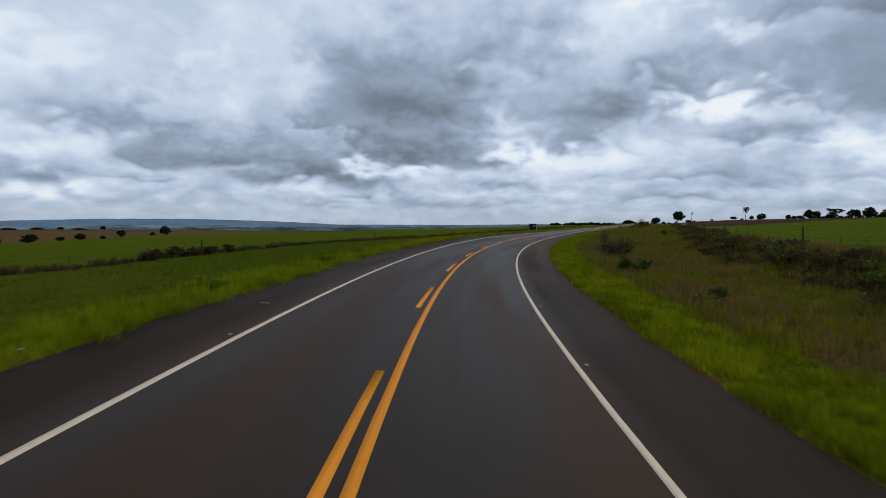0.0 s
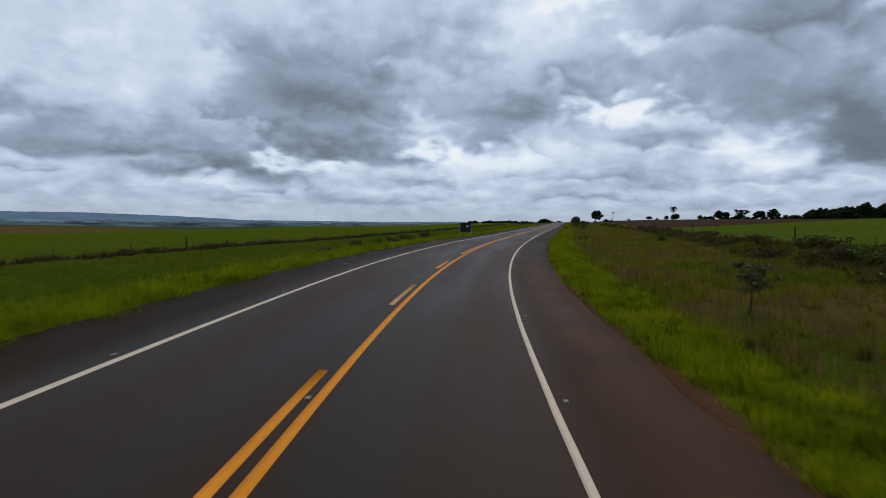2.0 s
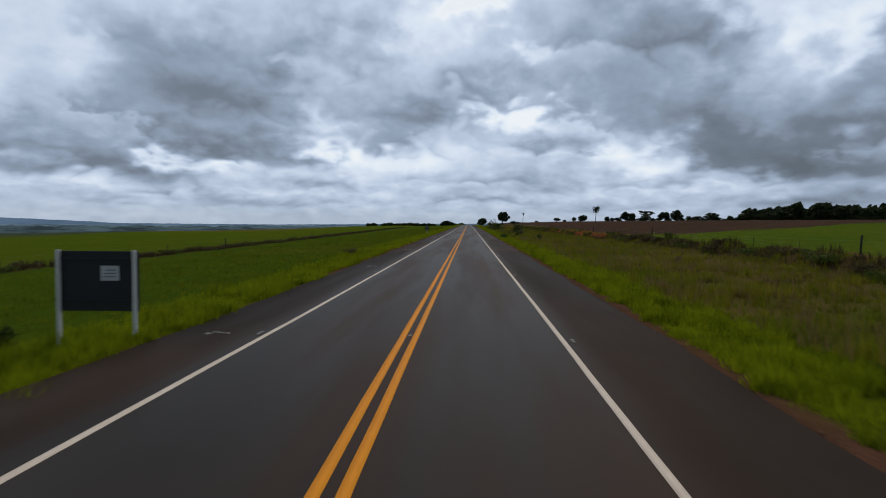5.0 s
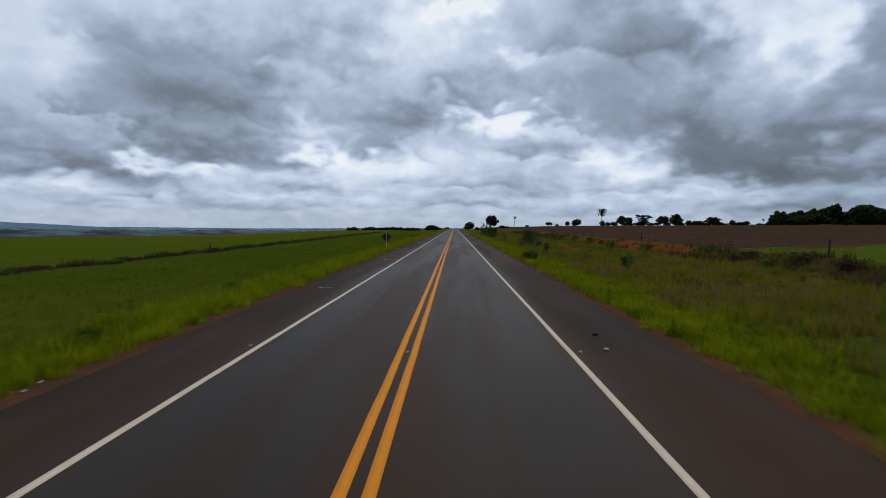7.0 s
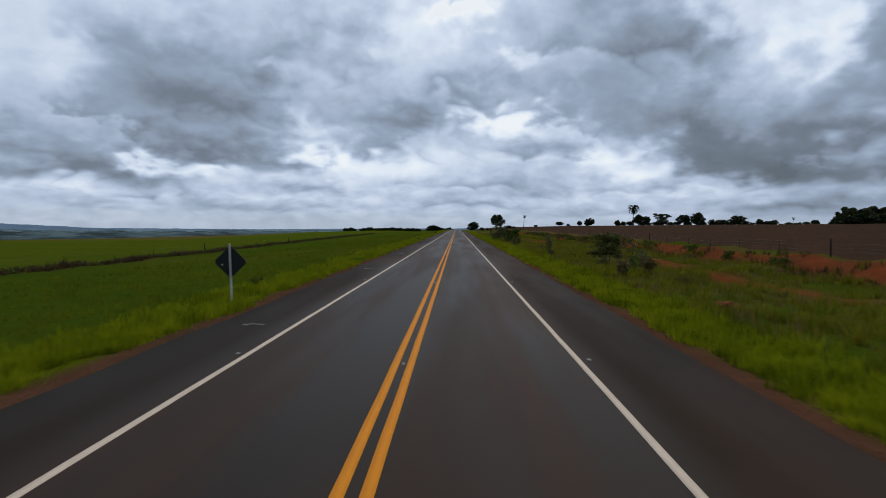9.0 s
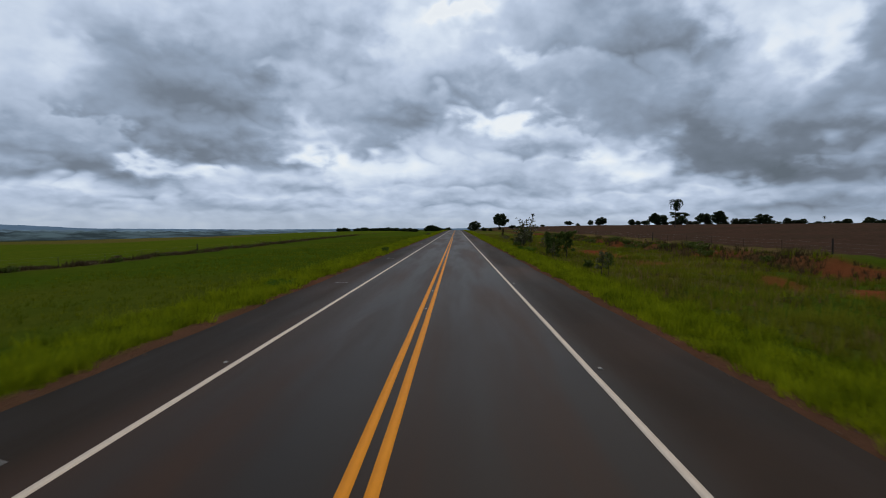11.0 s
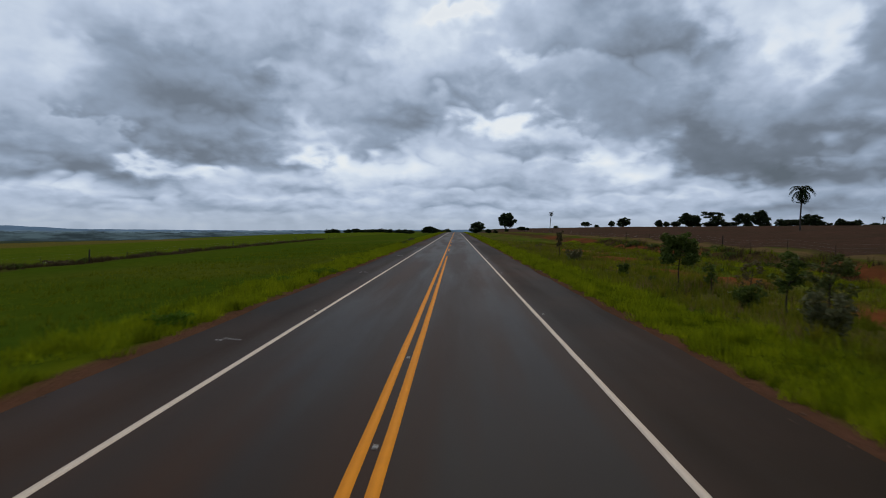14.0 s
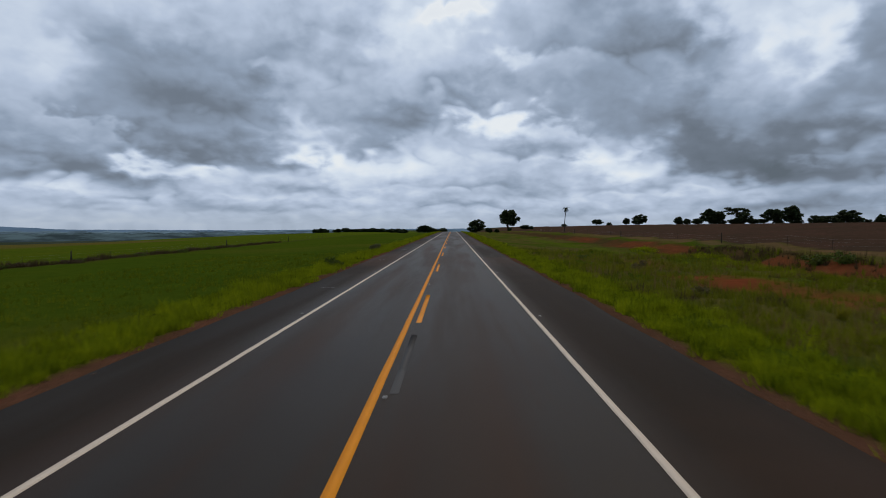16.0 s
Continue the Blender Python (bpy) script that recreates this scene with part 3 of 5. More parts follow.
centre_stripe(-110, 402.8, 1, YELLOW_LINE, "solid yellow painted line on the near side of the centre")
centre_stripe(90.8, 1300, -1, YELLOW_LINE, "solid yellow painted line on the far side of the centre")
centre_stripe(407.6, 412.6, 1, GHOST_LINE, "ground-off grey trace of an old centre dash")
for k in range(-4, 7):
    centre_stripe(9.7 + 12.33 * k - 5.2, 9.7 + 12.33 * k, -1, FADED_LINE if k in (5,) else YELLOW_LINE, "broken yellow centre line before the bend ends")
for k in range(16):
    centre_stripe(414.4 + 18.3 * k, 420.9 + 18.3 * k, 1, YELLOW_LINE, "broken yellow centre line on the straight")

# ---- helpers for things ----
# far leaves: tone raised a little to stand in for distance haze
DARK_LEAF = foliage("dark_tree_leaves", (0.026, 0.040, 0.018), (0.064, 0.084, 0.034))
BUSH_LEAF = foliage("bush_leaves", (0.050, 0.078, 0.014), (0.125, 0.155, 0.030))
GREY_LEAF = foliage("greyish_bush_leaves", (0.085, 0.090, 0.040), (0.165, 0.160, 0.075))
DRY_LEAF = foliage("dry_brush", (0.098, 0.078, 0.036), (0.185, 0.150, 0.070))
FRESH_LEAF = foliage("fresh_weed_leaves", (0.060, 0.120, 0.008), (0.120, 0.210, 0.016))
SAP_LEAF = foliage("sapling_leaves", (0.052, 0.078, 0.016), (0.125, 0.160, 0.034))
PALM_LEAF = foliage("palm_leaflets", (0.010, 0.020, 0.007), (0.028, 0.042, 0.014))
BARK = paint("bark", (0.060, 0.048, 0.038), (0.030, 0.024, 0.020), 3.0, 0.9, 0.2, 0, 0.7, 18)
PALM_BARK = paint("palm_bark", (0.10, 0.085, 0.070), (0.06, 0.05, 0.04), 2.0, 0.9, 0.2, 0, 0.6, 12)
VERGE_BLADE = foliage("verge_grass_blades", (0.042, 0.070, 0.002), (0.350, 0.395, 0.011), 0.6, 0.4, 0.8)
ROUGH_BLADE = foliage("rough_grass_blades", (0.078, 0.086, 0.006), (0.270, 0.246, 0.020), 0.7, 0.4, 0.22)
LOW_BLADE = foliage("low_pasture_blades", (0.068, 0.098, 0.005), (0.195, 0.215, 0.012), 0.7, 0.4, 0.35)
TAN_BLADE = foliage("dry_grass_blades", (0.120, 0.082, 0.028), (0.275, 0.190, 0.075), 0.7, 0.4)
POST_WOOD = paint("weathered_post_wood", (0.055, 0.045, 0.036), (0.028, 0.024, 0.020), 4.0, 0.9, 0.2, 0, 0.6, 20)
PALE_POST = paint("whitewashed_post", (0.76, 0.74, 0.68), (0.58, 0.56, 0.50), 5.0, 0.8, 0.3, 0, 0.4, 30)
SIGN_BACK = paint("dark_sign_back", (0.012, 0.014, 0.016), (0.022, 0.023, 0.025), 3.0, 0.55, 0.4, 0, 0.1, 30)
STICKER = paint("pale_sticker", (0.62, 0.63, 0.62), (0.48, 0.49, 0.49), 6.0, 0.6, 0.3, 0, 0.05, 40)
STEEL = paint("galvanised_steel", (0.30, 0.31, 0.32), (0.20, 0.20, 0.21), 8.0, 0.45, 0.5, 0.8, 0.1, 60)
STUD_BODY = paint("stud_plastic", (0.55, 0.53, 0.48), (0.36, 0.33, 0.30), 30.0, 0.5, 0.4, 0, 0.1, 80)
STUD_EYE = paint("stud_reflector", (0.70, 0.68, 0.60), (0.55, 0.52, 0.46), 40.0, 0.2, 0.6, 0, 0.05, 90)
CHALK = paint("survey_paint", (0.62, 0.60, 0.58), (0.30, 0.30, 0.29), 9.0, 0.8, 0.2, 0, 0.1, 40)
PAPER = paint("litter_paper", (0.55, 0.54, 0.50), (0.38, 0.36, 0.33), 9.0, 0.8, 0.2, 0, 0.2, 30)
RUBBER = paint("tyre_rubber", (0.010, 0.010, 0.010), (0.018, 0.017, 0.016), 8.0, 0.8, 0.3, 0, 0.4, 30)
STONE = paint("roadside_stone", (0.20, 0.13, 0.09), (0.12, 0.085, 0.065), 20.0, 0.9, 0.2, 0, 0.3, 60)
FLOWER = foliage("pale_blossom", (0.30, 0.30, 0.27), (0.50, 0.50, 0.46))


def part(name, me, parent, label=""):
    ob = new(name, me)
    ob.parent = parent
    return tagged(ob, label)


def thing(name, at, label, category, group="", turn=0.0):
    ob = new(name)
    ob.empty_display_size = 0.3
    ob.matrix_basis = pose(at[0], at[1], at[2], 0, 0, turn)
    return tagged(ob, label, category, group)


def road_place(s, u, lift=0.0):
    x, y = plan(s, u)
    return float(x), float(y), float(road_height(s, u)) + lift


def land_place(s, u, lift=0.0):
    x, y = plan(s, u)
    return float(x), float(y), float(ground_height(s, u)) + lift


def road_turn(s):
    return math.degrees(float(np.interp(s, S_TAB, H_TAB)))


def tube(points, radii, sides=7):
    """A tapered tube along points; returns verts and quads."""
    pts = [Vector(p) for p in points]
    v, f = [], []
    for i, p in enumerate(pts):
        d = (pts[min(i + 1, len(pts) - 1)] - pts[max(i - 1, 0)]).normalized()
        a = d.orthogonal().normalized()
        b = d.cross(a)
        for k in range(sides):
            w = 2 * math.pi * k / sides
            v.append(p + (a * math.cos(w) + b * math.sin(w)) * radii[i])
    for i in range(len(pts) - 1):
        for k in range(sides):
            n = (k + 1) % sides
            f.append((i * sides + k, i * sides + n, (i + 1) * sides + n, (i + 1) * sides + k))
    return v, f


def join(pieces):
    v, f, base = [], [], 0
    for pv, pf in pieces:
        v.extend(pv)
        f.extend([tuple(i + base for i in q) for q in pf])
        base += len(pv)
    return v, f


def solid(name, pieces, mat, smooth_faces=True):
    v, f = join(pieces)
    me = bpy.data.meshes.new(name)
    me.from_pydata([tuple(p) for p in v], [], f)
    me.materials.append(mat)
    if smooth_faces:
        me.polygons.foreach_set("use_smooth", [True] * len(f))
    me.update()
    return me


def slab(x0, x1, y0, y1, z0, z1, bevel=0.0):
    """A box with chamfered long edges; verts and faces."""
    bm = bmesh.new()
    bmesh.ops.create_cube(bm, size=1)
    for p in bm.verts:
        p.co = Vector((x0 + (p.co.x + 0.5) * (x1 - x0), y0 + (p.co.y + 0.5) * (y1 - y0), z0 + (p.co.z + 0.5) * (z1 - z0)))
    if bevel:
        bmesh.ops.bevel(bm, geom=bm.edges[:], offset=bevel, segments=2, affect="EDGES")
    bm.verts.index_update()
    out = [p.co.copy() for p in bm.verts], [tuple(p.index for p in q.verts) for q in bm.faces]
    bm.free()
    return out


def leaves(rng, centres, radii, count, size, flat=0.0, aspect=1.7):
    """Leaf blades scattered through clumps: arrays of verts and quads. flat: how level they lie."""
    centres, radii = np.asarray(centres, float), np.asarray(radii, float)
    weight = np.prod(radii, 1) ** (2 / 3)
    pick = rng.choice(len(centres), count, p=weight / weight.sum())
    d = rng.normal(size=(count, 3))
    d /= np.linalg.norm(d, axis=1)[:, None]
    r = rng.random(count) ** 0.45
    p = centres[pick] + d * radii[pick] * r[:, None]
    n = rng.normal(size=(count, 3)) + d * 0.6
    n[:, 2] += flat * np.sign(n[:, 2])
    n /= np.linalg.norm(n, axis=1)[:, None]
    t = np.cross(n, rng.normal(size=(count, 3)))
    t /= np.linalg.norm(t, axis=1)[:, None]
    b = np.cross(n, t)
    sz = size * (0.6 + 0.8 * rng.random(count))[:, None]
    v = np.stack([p - t * sz * aspect * 0.5, p + b * sz * 0.4 + n * sz * 0.08, p + t * sz * aspect * 0.5, p - b * sz * 0.4 + n * sz * 0.08], 1)
    return v.reshape(-1, 3), np.arange(count * 4).reshape(-1, 4)


def grow(rng, height, spread, trunk_to, limbs, thick, bend=0.12, lift=0.6):
    """A trunk and its limbs: two lists of tubes, and the limb ends."""
    lean = rng.normal(size=2) * bend * height * 0.3
    top = Vector((lean[0], lean[1], height * trunk_to))
    mid = Vector((lean[0] * 0.3 + rng.normal() * bend * 0.3 * height * 0.3, lean[1] * 0.3, height * trunk_to * 0.5))
    trunk = tube([(0, 0, -0.15 - thick), (0, 0, thick * 0.8), mid, top], [thick * 1.5, thick * 1.05, thick * 0.8, thick * 0.6], 8)
    arms, ends = [], []
    for i in range(limbs):
        a = 2 * math.pi * (i + rng.random() * 0.6) / limbs
        reach = spread * (0.45 + 0.5 * rng.random())
        z1 = height * (trunk_to + (0.93 - trunk_to) * (0.35 + 0.6 * rng.random()))
        start = mid.lerp(top, 0.35 + 0.65 * rng.random())
        end = Vector((top.x + math.cos(a) * reach, top.y + math.sin(a) * reach, z1))
        knee = start.lerp(end, 0.5) + Vector((rng.normal() * spread * 0.08, rng.normal() * spread * 0.08, (lift - 0.5) * height * 0.15))
        arms.append(tube([start, knee, end], [thick * 0.5, thick * 0.34, thick * 0.12], 6))
        ends.append(end)
    return trunk, arms, ends


def make_tree(name, seed, at, height, spread, label, category="tree", leaf=DARK_LEAF, count=1500, size=0.45, trunk_to=0.35, limbs=5, thick=0.22,
              clump=0.42, squash=0.7, flat=0.3, group="", crown_name="crown", fill=True, gaps=False, dome=0):
    """A tree or shrub with trunk, limbs and a crown of many leaves."""
    rng = np.random.default_rng(seed)
    root = thing(name, at, label, category, group, float(rng.random() * 360))
    trunk, arms, ends = grow(rng, height, spread, trunk_to, limbs, thick)
    part("trunk", solid("trunk", [trunk], BARK), root)
    for arm in arms:
        part("limb", solid("limb", [arm], BARK), root)
    cs, rs = [], []
    for e in ends:
        k = clump * (0.75 + 0.5 * rng.random())
        cs.append((e.x, e.y, min(e.z, height - spread * k * squash * 0.8)))
        rs.append((spread * k, spread * k, spread * k * squash))
        for _ in range(2):
            off = rng.normal(size=3) * spread * (0.34 if not gaps else 0.45)
            kk = k * (0.5 + 0.3 * rng.random()) * (0.6 if gaps else 1.0)
            cs.append((e.x * 0.8 + off[0], e.y * 0.8 + off[1], np.clip(e.z + off[2] * squash, height * trunk_to * 0.9, height - spread * kk * squash * 0.7)))
            rs.append((spread * kk, spread * kk, spread * kk * squash))
    if fill:
        cs.append((0, 0, height * (0.44 + trunk_to * 0.5)))
        rs.append((spread * 0.78, spread * 0.78, height * (1 - trunk_to) * 0.42))
    if dome:
        # a full rounded crown, heaped from clumps
        cs, rs = [], []
        low = height * trunk_to
        for i in range(dome):
            a, b = 2 * math.pi * (i * 0.618 + 0.1 * rng.random()), (i + 0.5) / dome
            r = spread * (0.70 * math.sin(math.pi * (0.18 + 0.72 * b)) + 0.06 * rng.normal())
            k = spread * (0.19 + 0.15 * rng.random())
            cs.append((math.cos(a) * r, math.sin(a) * r, low + (height - low) * (0.12 + 0.74 * b)))
            rs.append((k, k, k * 0.8))
        cs.append((0, 0, low + (height - low) * 0.45))
        rs.append((spread * 0.52, spread * 0.52, (height - low) * 0.34))
    v, f = leaves(rng, cs, rs, count, size, flat)
    part(crown_name, mesh_from(crown_name, v, f, [leaf]), root)
    return root


def make_shrub(name, seed, at, height, width, label, leaf=BUSH_LEAF, count=1400, size=0.10, stems=6, group="", gaps=0.5):
    """A bush: stems from the ground, twigs, and leaf clumps down to the grass. gaps: how open it is."""
    rng = np.random.default_rng(seed)
    root = thing(name, at, label, "bush", group, float(rng.random() * 360))
    cs, rs = [], []
    for i in range(stems):
        a = 2 * math.pi * (i + rng.random() * 0.8) / stems
        reach = width * 0.5 * (0.15 + 0.75 * rng.random())
        end = Vector((math.cos(a) * reach, math.sin(a) * reach, height * (0.5 + 0.45 * rng.random())))
        knee = Vector((end.x * 0.4 + rng.normal() * 0.05, end.y * 0.4 + rng.normal() * 0.05, end.z * 0.5))
        r = 0.008 + 0.007 * height
        twigs = [tube([(rng.normal() * 0.05, rng.normal() * 0.05, -0.15), knee, end], [r, r * 0.7, r * 0.25], 5)]
        for _ in range(3):
            f0 = knee.lerp(end, rng.random())
            tip = f0 + Vector((rng.normal() * width * 0.13, rng.normal() * width * 0.13, abs(rng.normal()) * height * 0.14))
            twigs.append(tube([f0, tip], [r * 0.4, r * 0.15], 3))
            k = 0.07 + 0.07 * rng.random()
            cs.append(tuple(tip))
            rs.append((width * k, width * k, height * k))
        part("stem", solid("stem", twigs, BARK), root)
        for q in (1.0, 0.7, 0.35, 0.1):
            k = (0.10 + 0.11 * rng.random()) * (1.15 - 0.35 * gaps)
            c = Vector((0, 0, 0)).lerp(knee, q * 2) if q < 0.5 else knee.lerp(end, q * 2 - 1)
            cs.append((c.x * (1 + (1 - q) * 0.8), c.y * (1 + (1 - q) * 0.8), max(c.z, height * 0.12)))
            rs.append((width * k * 1.2, width * k * 1.2, height * k * 1.2))
    if gaps < 0.45:
        cs.append((0, 0, height * 0.38))
        rs.append((width * 0.42, width * 0.42, height * 0.40))
    v, f = leaves(rng, cs, rs, count, size, 0.0)
    v[:, 2] = np.maximum(v[:, 2], -0.08)
    part("foliage", mesh_from("foliage", v, f, [leaf]), root)
    return root


def open_tree(name, seed, at, height, spread, label, leaf, count, size, limbs=7, low=0.35, puff=0.16, taper=0.55, group="", thick=0.03):
    """A slender roadside tree: a thin crooked stem, limbs with twigs, and small separate tufts of leaves."""
    rng = np.random.default_rng(seed)
    root = thing(name, at, label, "tree", group, float(rng.random() * 360))
    lean = rng.normal(size=2) * 0.05 * height
    stem = [Vector((lean[0] * q * q + 0.02 * height * math.sin(q * 7 + seed), lean[1] * q * q + 0.02 * height * math.sin(q * 5 + seed), height * 0.93 * q)) for q in np.linspace(0, 1, 7)]
    stem[0].z = -0.2
    part("trunk", solid("trunk", [tube(stem, [thick * (1.25 - 0.95 * q) for q in np.linspace(0, 1, 7)], 7)], BARK), root)
    cs, rs = [tuple(stem[-1])], [(puff * 0.7, puff * 0.7, puff)]
    for i in range(limbs):
        q = low + (0.92 - low) * (i + 0.4 * rng.random()) / limbs
        k = min(int(q * 6), 5)
        a = i * 2.4 + rng.normal() * 0.4
        start = stem[k].lerp(stem[k + 1], q * 6 - k)
        reach = spread * (1 - taper * (q - low) / (1 - low)) * (0.6 + 0.5 * rng.random())
        end = start + Vector((math.cos(a) * reach, math.sin(a) * reach, height * (0.08 + 0.10 * rng.random())))
        end.z = min(end.z, height)
        knee = start.lerp(end, 0.55) + Vector((0, 0, -0.03 * height + rng.normal() * 0.02 * height))
        twigs = [tube([start, knee, end], [thick * 0.42, thick * 0.28, thick * 0.10], 5)]
        for j in range(4):
            f0 = knee.lerp(end, 0.25 * j + 0.2 * rng.random())
            tip = f0 + Vector((rng.normal() * spread * 0.22, rng.normal() * spread * 0.22, rng.normal() * height * 0.05 + 0.03 * height))
            twigs.append(tube([f0, tip], [thick * 0.14, thick * 0.05], 3))
            r = puff * (0.6 + 0.7 * rng.random())
            cs.append(tuple(tip))
            rs.append((r, r, r * 0.8))
        part("limb", solid("limb", twigs, BARK), root)
    v, f = leaves(rng, cs, rs, count, size, 0.2)
    part("crown", mesh_from("crown", v, f, [leaf]), root)
    return root


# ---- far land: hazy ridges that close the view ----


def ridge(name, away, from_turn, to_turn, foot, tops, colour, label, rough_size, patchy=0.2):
    """A range of hills far off, its haze painted as a glowing colour; turns in degrees right of +y, tops as (turn,
    height).
    """
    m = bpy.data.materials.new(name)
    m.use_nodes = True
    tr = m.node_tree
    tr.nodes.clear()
    # emission carries the haze colour, so the ridges take no light
    haze_glow = tr.nodes.new("ShaderNodeEmission")
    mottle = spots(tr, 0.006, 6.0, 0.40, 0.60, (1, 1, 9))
    tr.links.new(mix(tr, mottle, tuple(q * (1 + 0.5 * patchy) for q in colour), tuple(q * (1 - 0.45 * patchy) for q in colour)), haze_glow.inputs[0])
    tr.links.new(haze_glow.outputs[0], tr.nodes.new("ShaderNodeOutputMaterial").inputs[0])
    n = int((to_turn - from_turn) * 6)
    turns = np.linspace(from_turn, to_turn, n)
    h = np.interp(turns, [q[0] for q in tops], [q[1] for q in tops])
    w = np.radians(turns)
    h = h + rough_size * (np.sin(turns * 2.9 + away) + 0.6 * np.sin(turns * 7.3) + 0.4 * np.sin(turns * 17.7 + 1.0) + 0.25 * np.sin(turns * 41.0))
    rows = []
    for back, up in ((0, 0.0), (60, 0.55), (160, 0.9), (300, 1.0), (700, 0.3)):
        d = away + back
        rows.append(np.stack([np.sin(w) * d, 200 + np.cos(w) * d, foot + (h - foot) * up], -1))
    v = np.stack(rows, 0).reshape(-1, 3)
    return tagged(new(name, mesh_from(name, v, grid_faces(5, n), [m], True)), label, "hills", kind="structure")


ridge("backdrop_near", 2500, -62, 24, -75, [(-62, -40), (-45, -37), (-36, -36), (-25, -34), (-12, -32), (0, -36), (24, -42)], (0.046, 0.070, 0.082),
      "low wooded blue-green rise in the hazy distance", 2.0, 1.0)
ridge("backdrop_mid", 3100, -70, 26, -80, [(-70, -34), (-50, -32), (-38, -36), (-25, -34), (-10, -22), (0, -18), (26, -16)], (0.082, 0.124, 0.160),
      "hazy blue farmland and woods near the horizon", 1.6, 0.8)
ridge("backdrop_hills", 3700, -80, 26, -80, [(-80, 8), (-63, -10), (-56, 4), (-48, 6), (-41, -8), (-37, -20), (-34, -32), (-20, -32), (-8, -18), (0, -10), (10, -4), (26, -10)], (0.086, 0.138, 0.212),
      "long flat-topped hills on the horizon, coloured haze blue", 0.7)

# ---- far trees ----
FAR = "trees along the far edge of the fields"
BROAD = "dark broad-crowned tree standing by the ploughed field"
broad = [make_tree("tree", 11 + i, (0, 0, -500), 10.0, 4.6, BROAD, count=2000, size=0.70, trunk_to=0.05 + 0.09 * i, limbs=5 + i, thick=0.3, dome=16 + 3 * i, group=FAR) for i in range(3)]
umbrella = make_tree("tree", 31, (0, 0, -500), 10.0, 6.2, "dark flat-topped umbrella tree by the field", count=1500, size=0.7, trunk_to=0.5, limbs=7, thick=0.3, squash=0.28, clump=0.36, fill=False, flat=1.0, group=FAR)


def far_tree(kind, x, y, height, width, turn=0.0, sink=0.3):
    """A copy of a grown tree, scaled to its height and width (both in metres)."""
    m = pose(x, y, ground_at(x, y) - sink, 0, 0, turn)
    ob = copy_thing(kind, m)
    base = 12.5 if kind is umbrella else 9.6
    ob.scale = (width / base, width / base, height / 10.0)
    return ob


# the row beyond the ploughed field: east of the road, height, width
for i, (x, h, w, k) in enumerate(((113.5, 5.4, 9, 2), (124, 3.2, 5, 0), (134, 6.0, 6.5, 1), (145.5, 9.4, 12.5, 0), (177, 6.0, 7, 1), (187, 4.8, 8, 2), (198, 11.5, 12, 1), (208, 10.0, 9, 2), (222, 9.2, 12, 0),
                                  (246, 11.5, 13, 2), (263, 13.5, 15, 1), (274, 7.0, 9, 0), (287, 6.6, 13, 2), (307, 11.0, 18, 0), (324, 7.2, 8, 1), (336, 5.5, 11, 2), (345, 8, 9, 0), (360, 4.4, 9, 1), (377, 6.5, 10, 0), (389, 8.5, 9, 2), (403, 9.5, 14, 1),
                                  (419, 8.5, 13, 0), (437, 10, 14, 2))):
    far_tree(broad[k], x - 1.4, 818 + 6 * math.sin(i * 2.1), h * (1.12 if 170 < x < 340 else 1.0), w * (1.2 if 170 < x < 340 else 1.05), i * 57.0)
for i in range(34):
    # low growth between the crowns
    far_tree(broad[i % 3], 176 + i * 7.9 + 2.5 * math.sin(i * 5.0), 822 + 5 * math.sin(i * 3.3), 3.0 + 2.4 * abs(math.sin(i * 1.7)), 6.5 + 3.5 * abs(math.sin(i * 2.9)), i * 83.0)
far_tree(umbrella, 233, 846, 14.5, 19, 20)
far_tree(umbrella, 200, 822, 10.5, 13, 80)
far_tree(broad[2], 45.6, 826, 17.8, 16.5, 10)
far_tree(broad[0], 16.4, 746, 9.9, 12.6, 200, 0.8)
for i, (x, y, h, w) in enumerate(((26, 770, 4, 6), (33, 790, 3.2, 5), (58, 826, 4.6, 9), (41, 780, 3.0, 4), (66, 850, 3.2, 6), (86, 815, 2.8, 5))):
    far_tree(broad[i % 3], x, y, h, w, i * 71)
# the wood on the high side
rng = np.random.default_rng(5)
for i in range(60):
    k, row = i % 20, i // 20
    x, y = 166 + 8.0 * k + rng.normal() * 2.0, 455 + 9 * row + rng.normal() * 3 + k * 0.8
    if k < 2 and row:
        continue
    far_tree(broad[i % 3], x, y, 8.0 + 4.5 * rng.random() + k * 0.12 - (2.5 if k < 3 else 0), 10 + 4 * rng.random(), float(rng.random() * 360), 0.6)
for i in range(22):
    far_tree(broad[0], 160 + 7.5 * i + rng.normal() * 2, 449 + i * 0.8, 4.0 + 2 * rng.random(), 9, float(rng.random() * 360), 0.6)
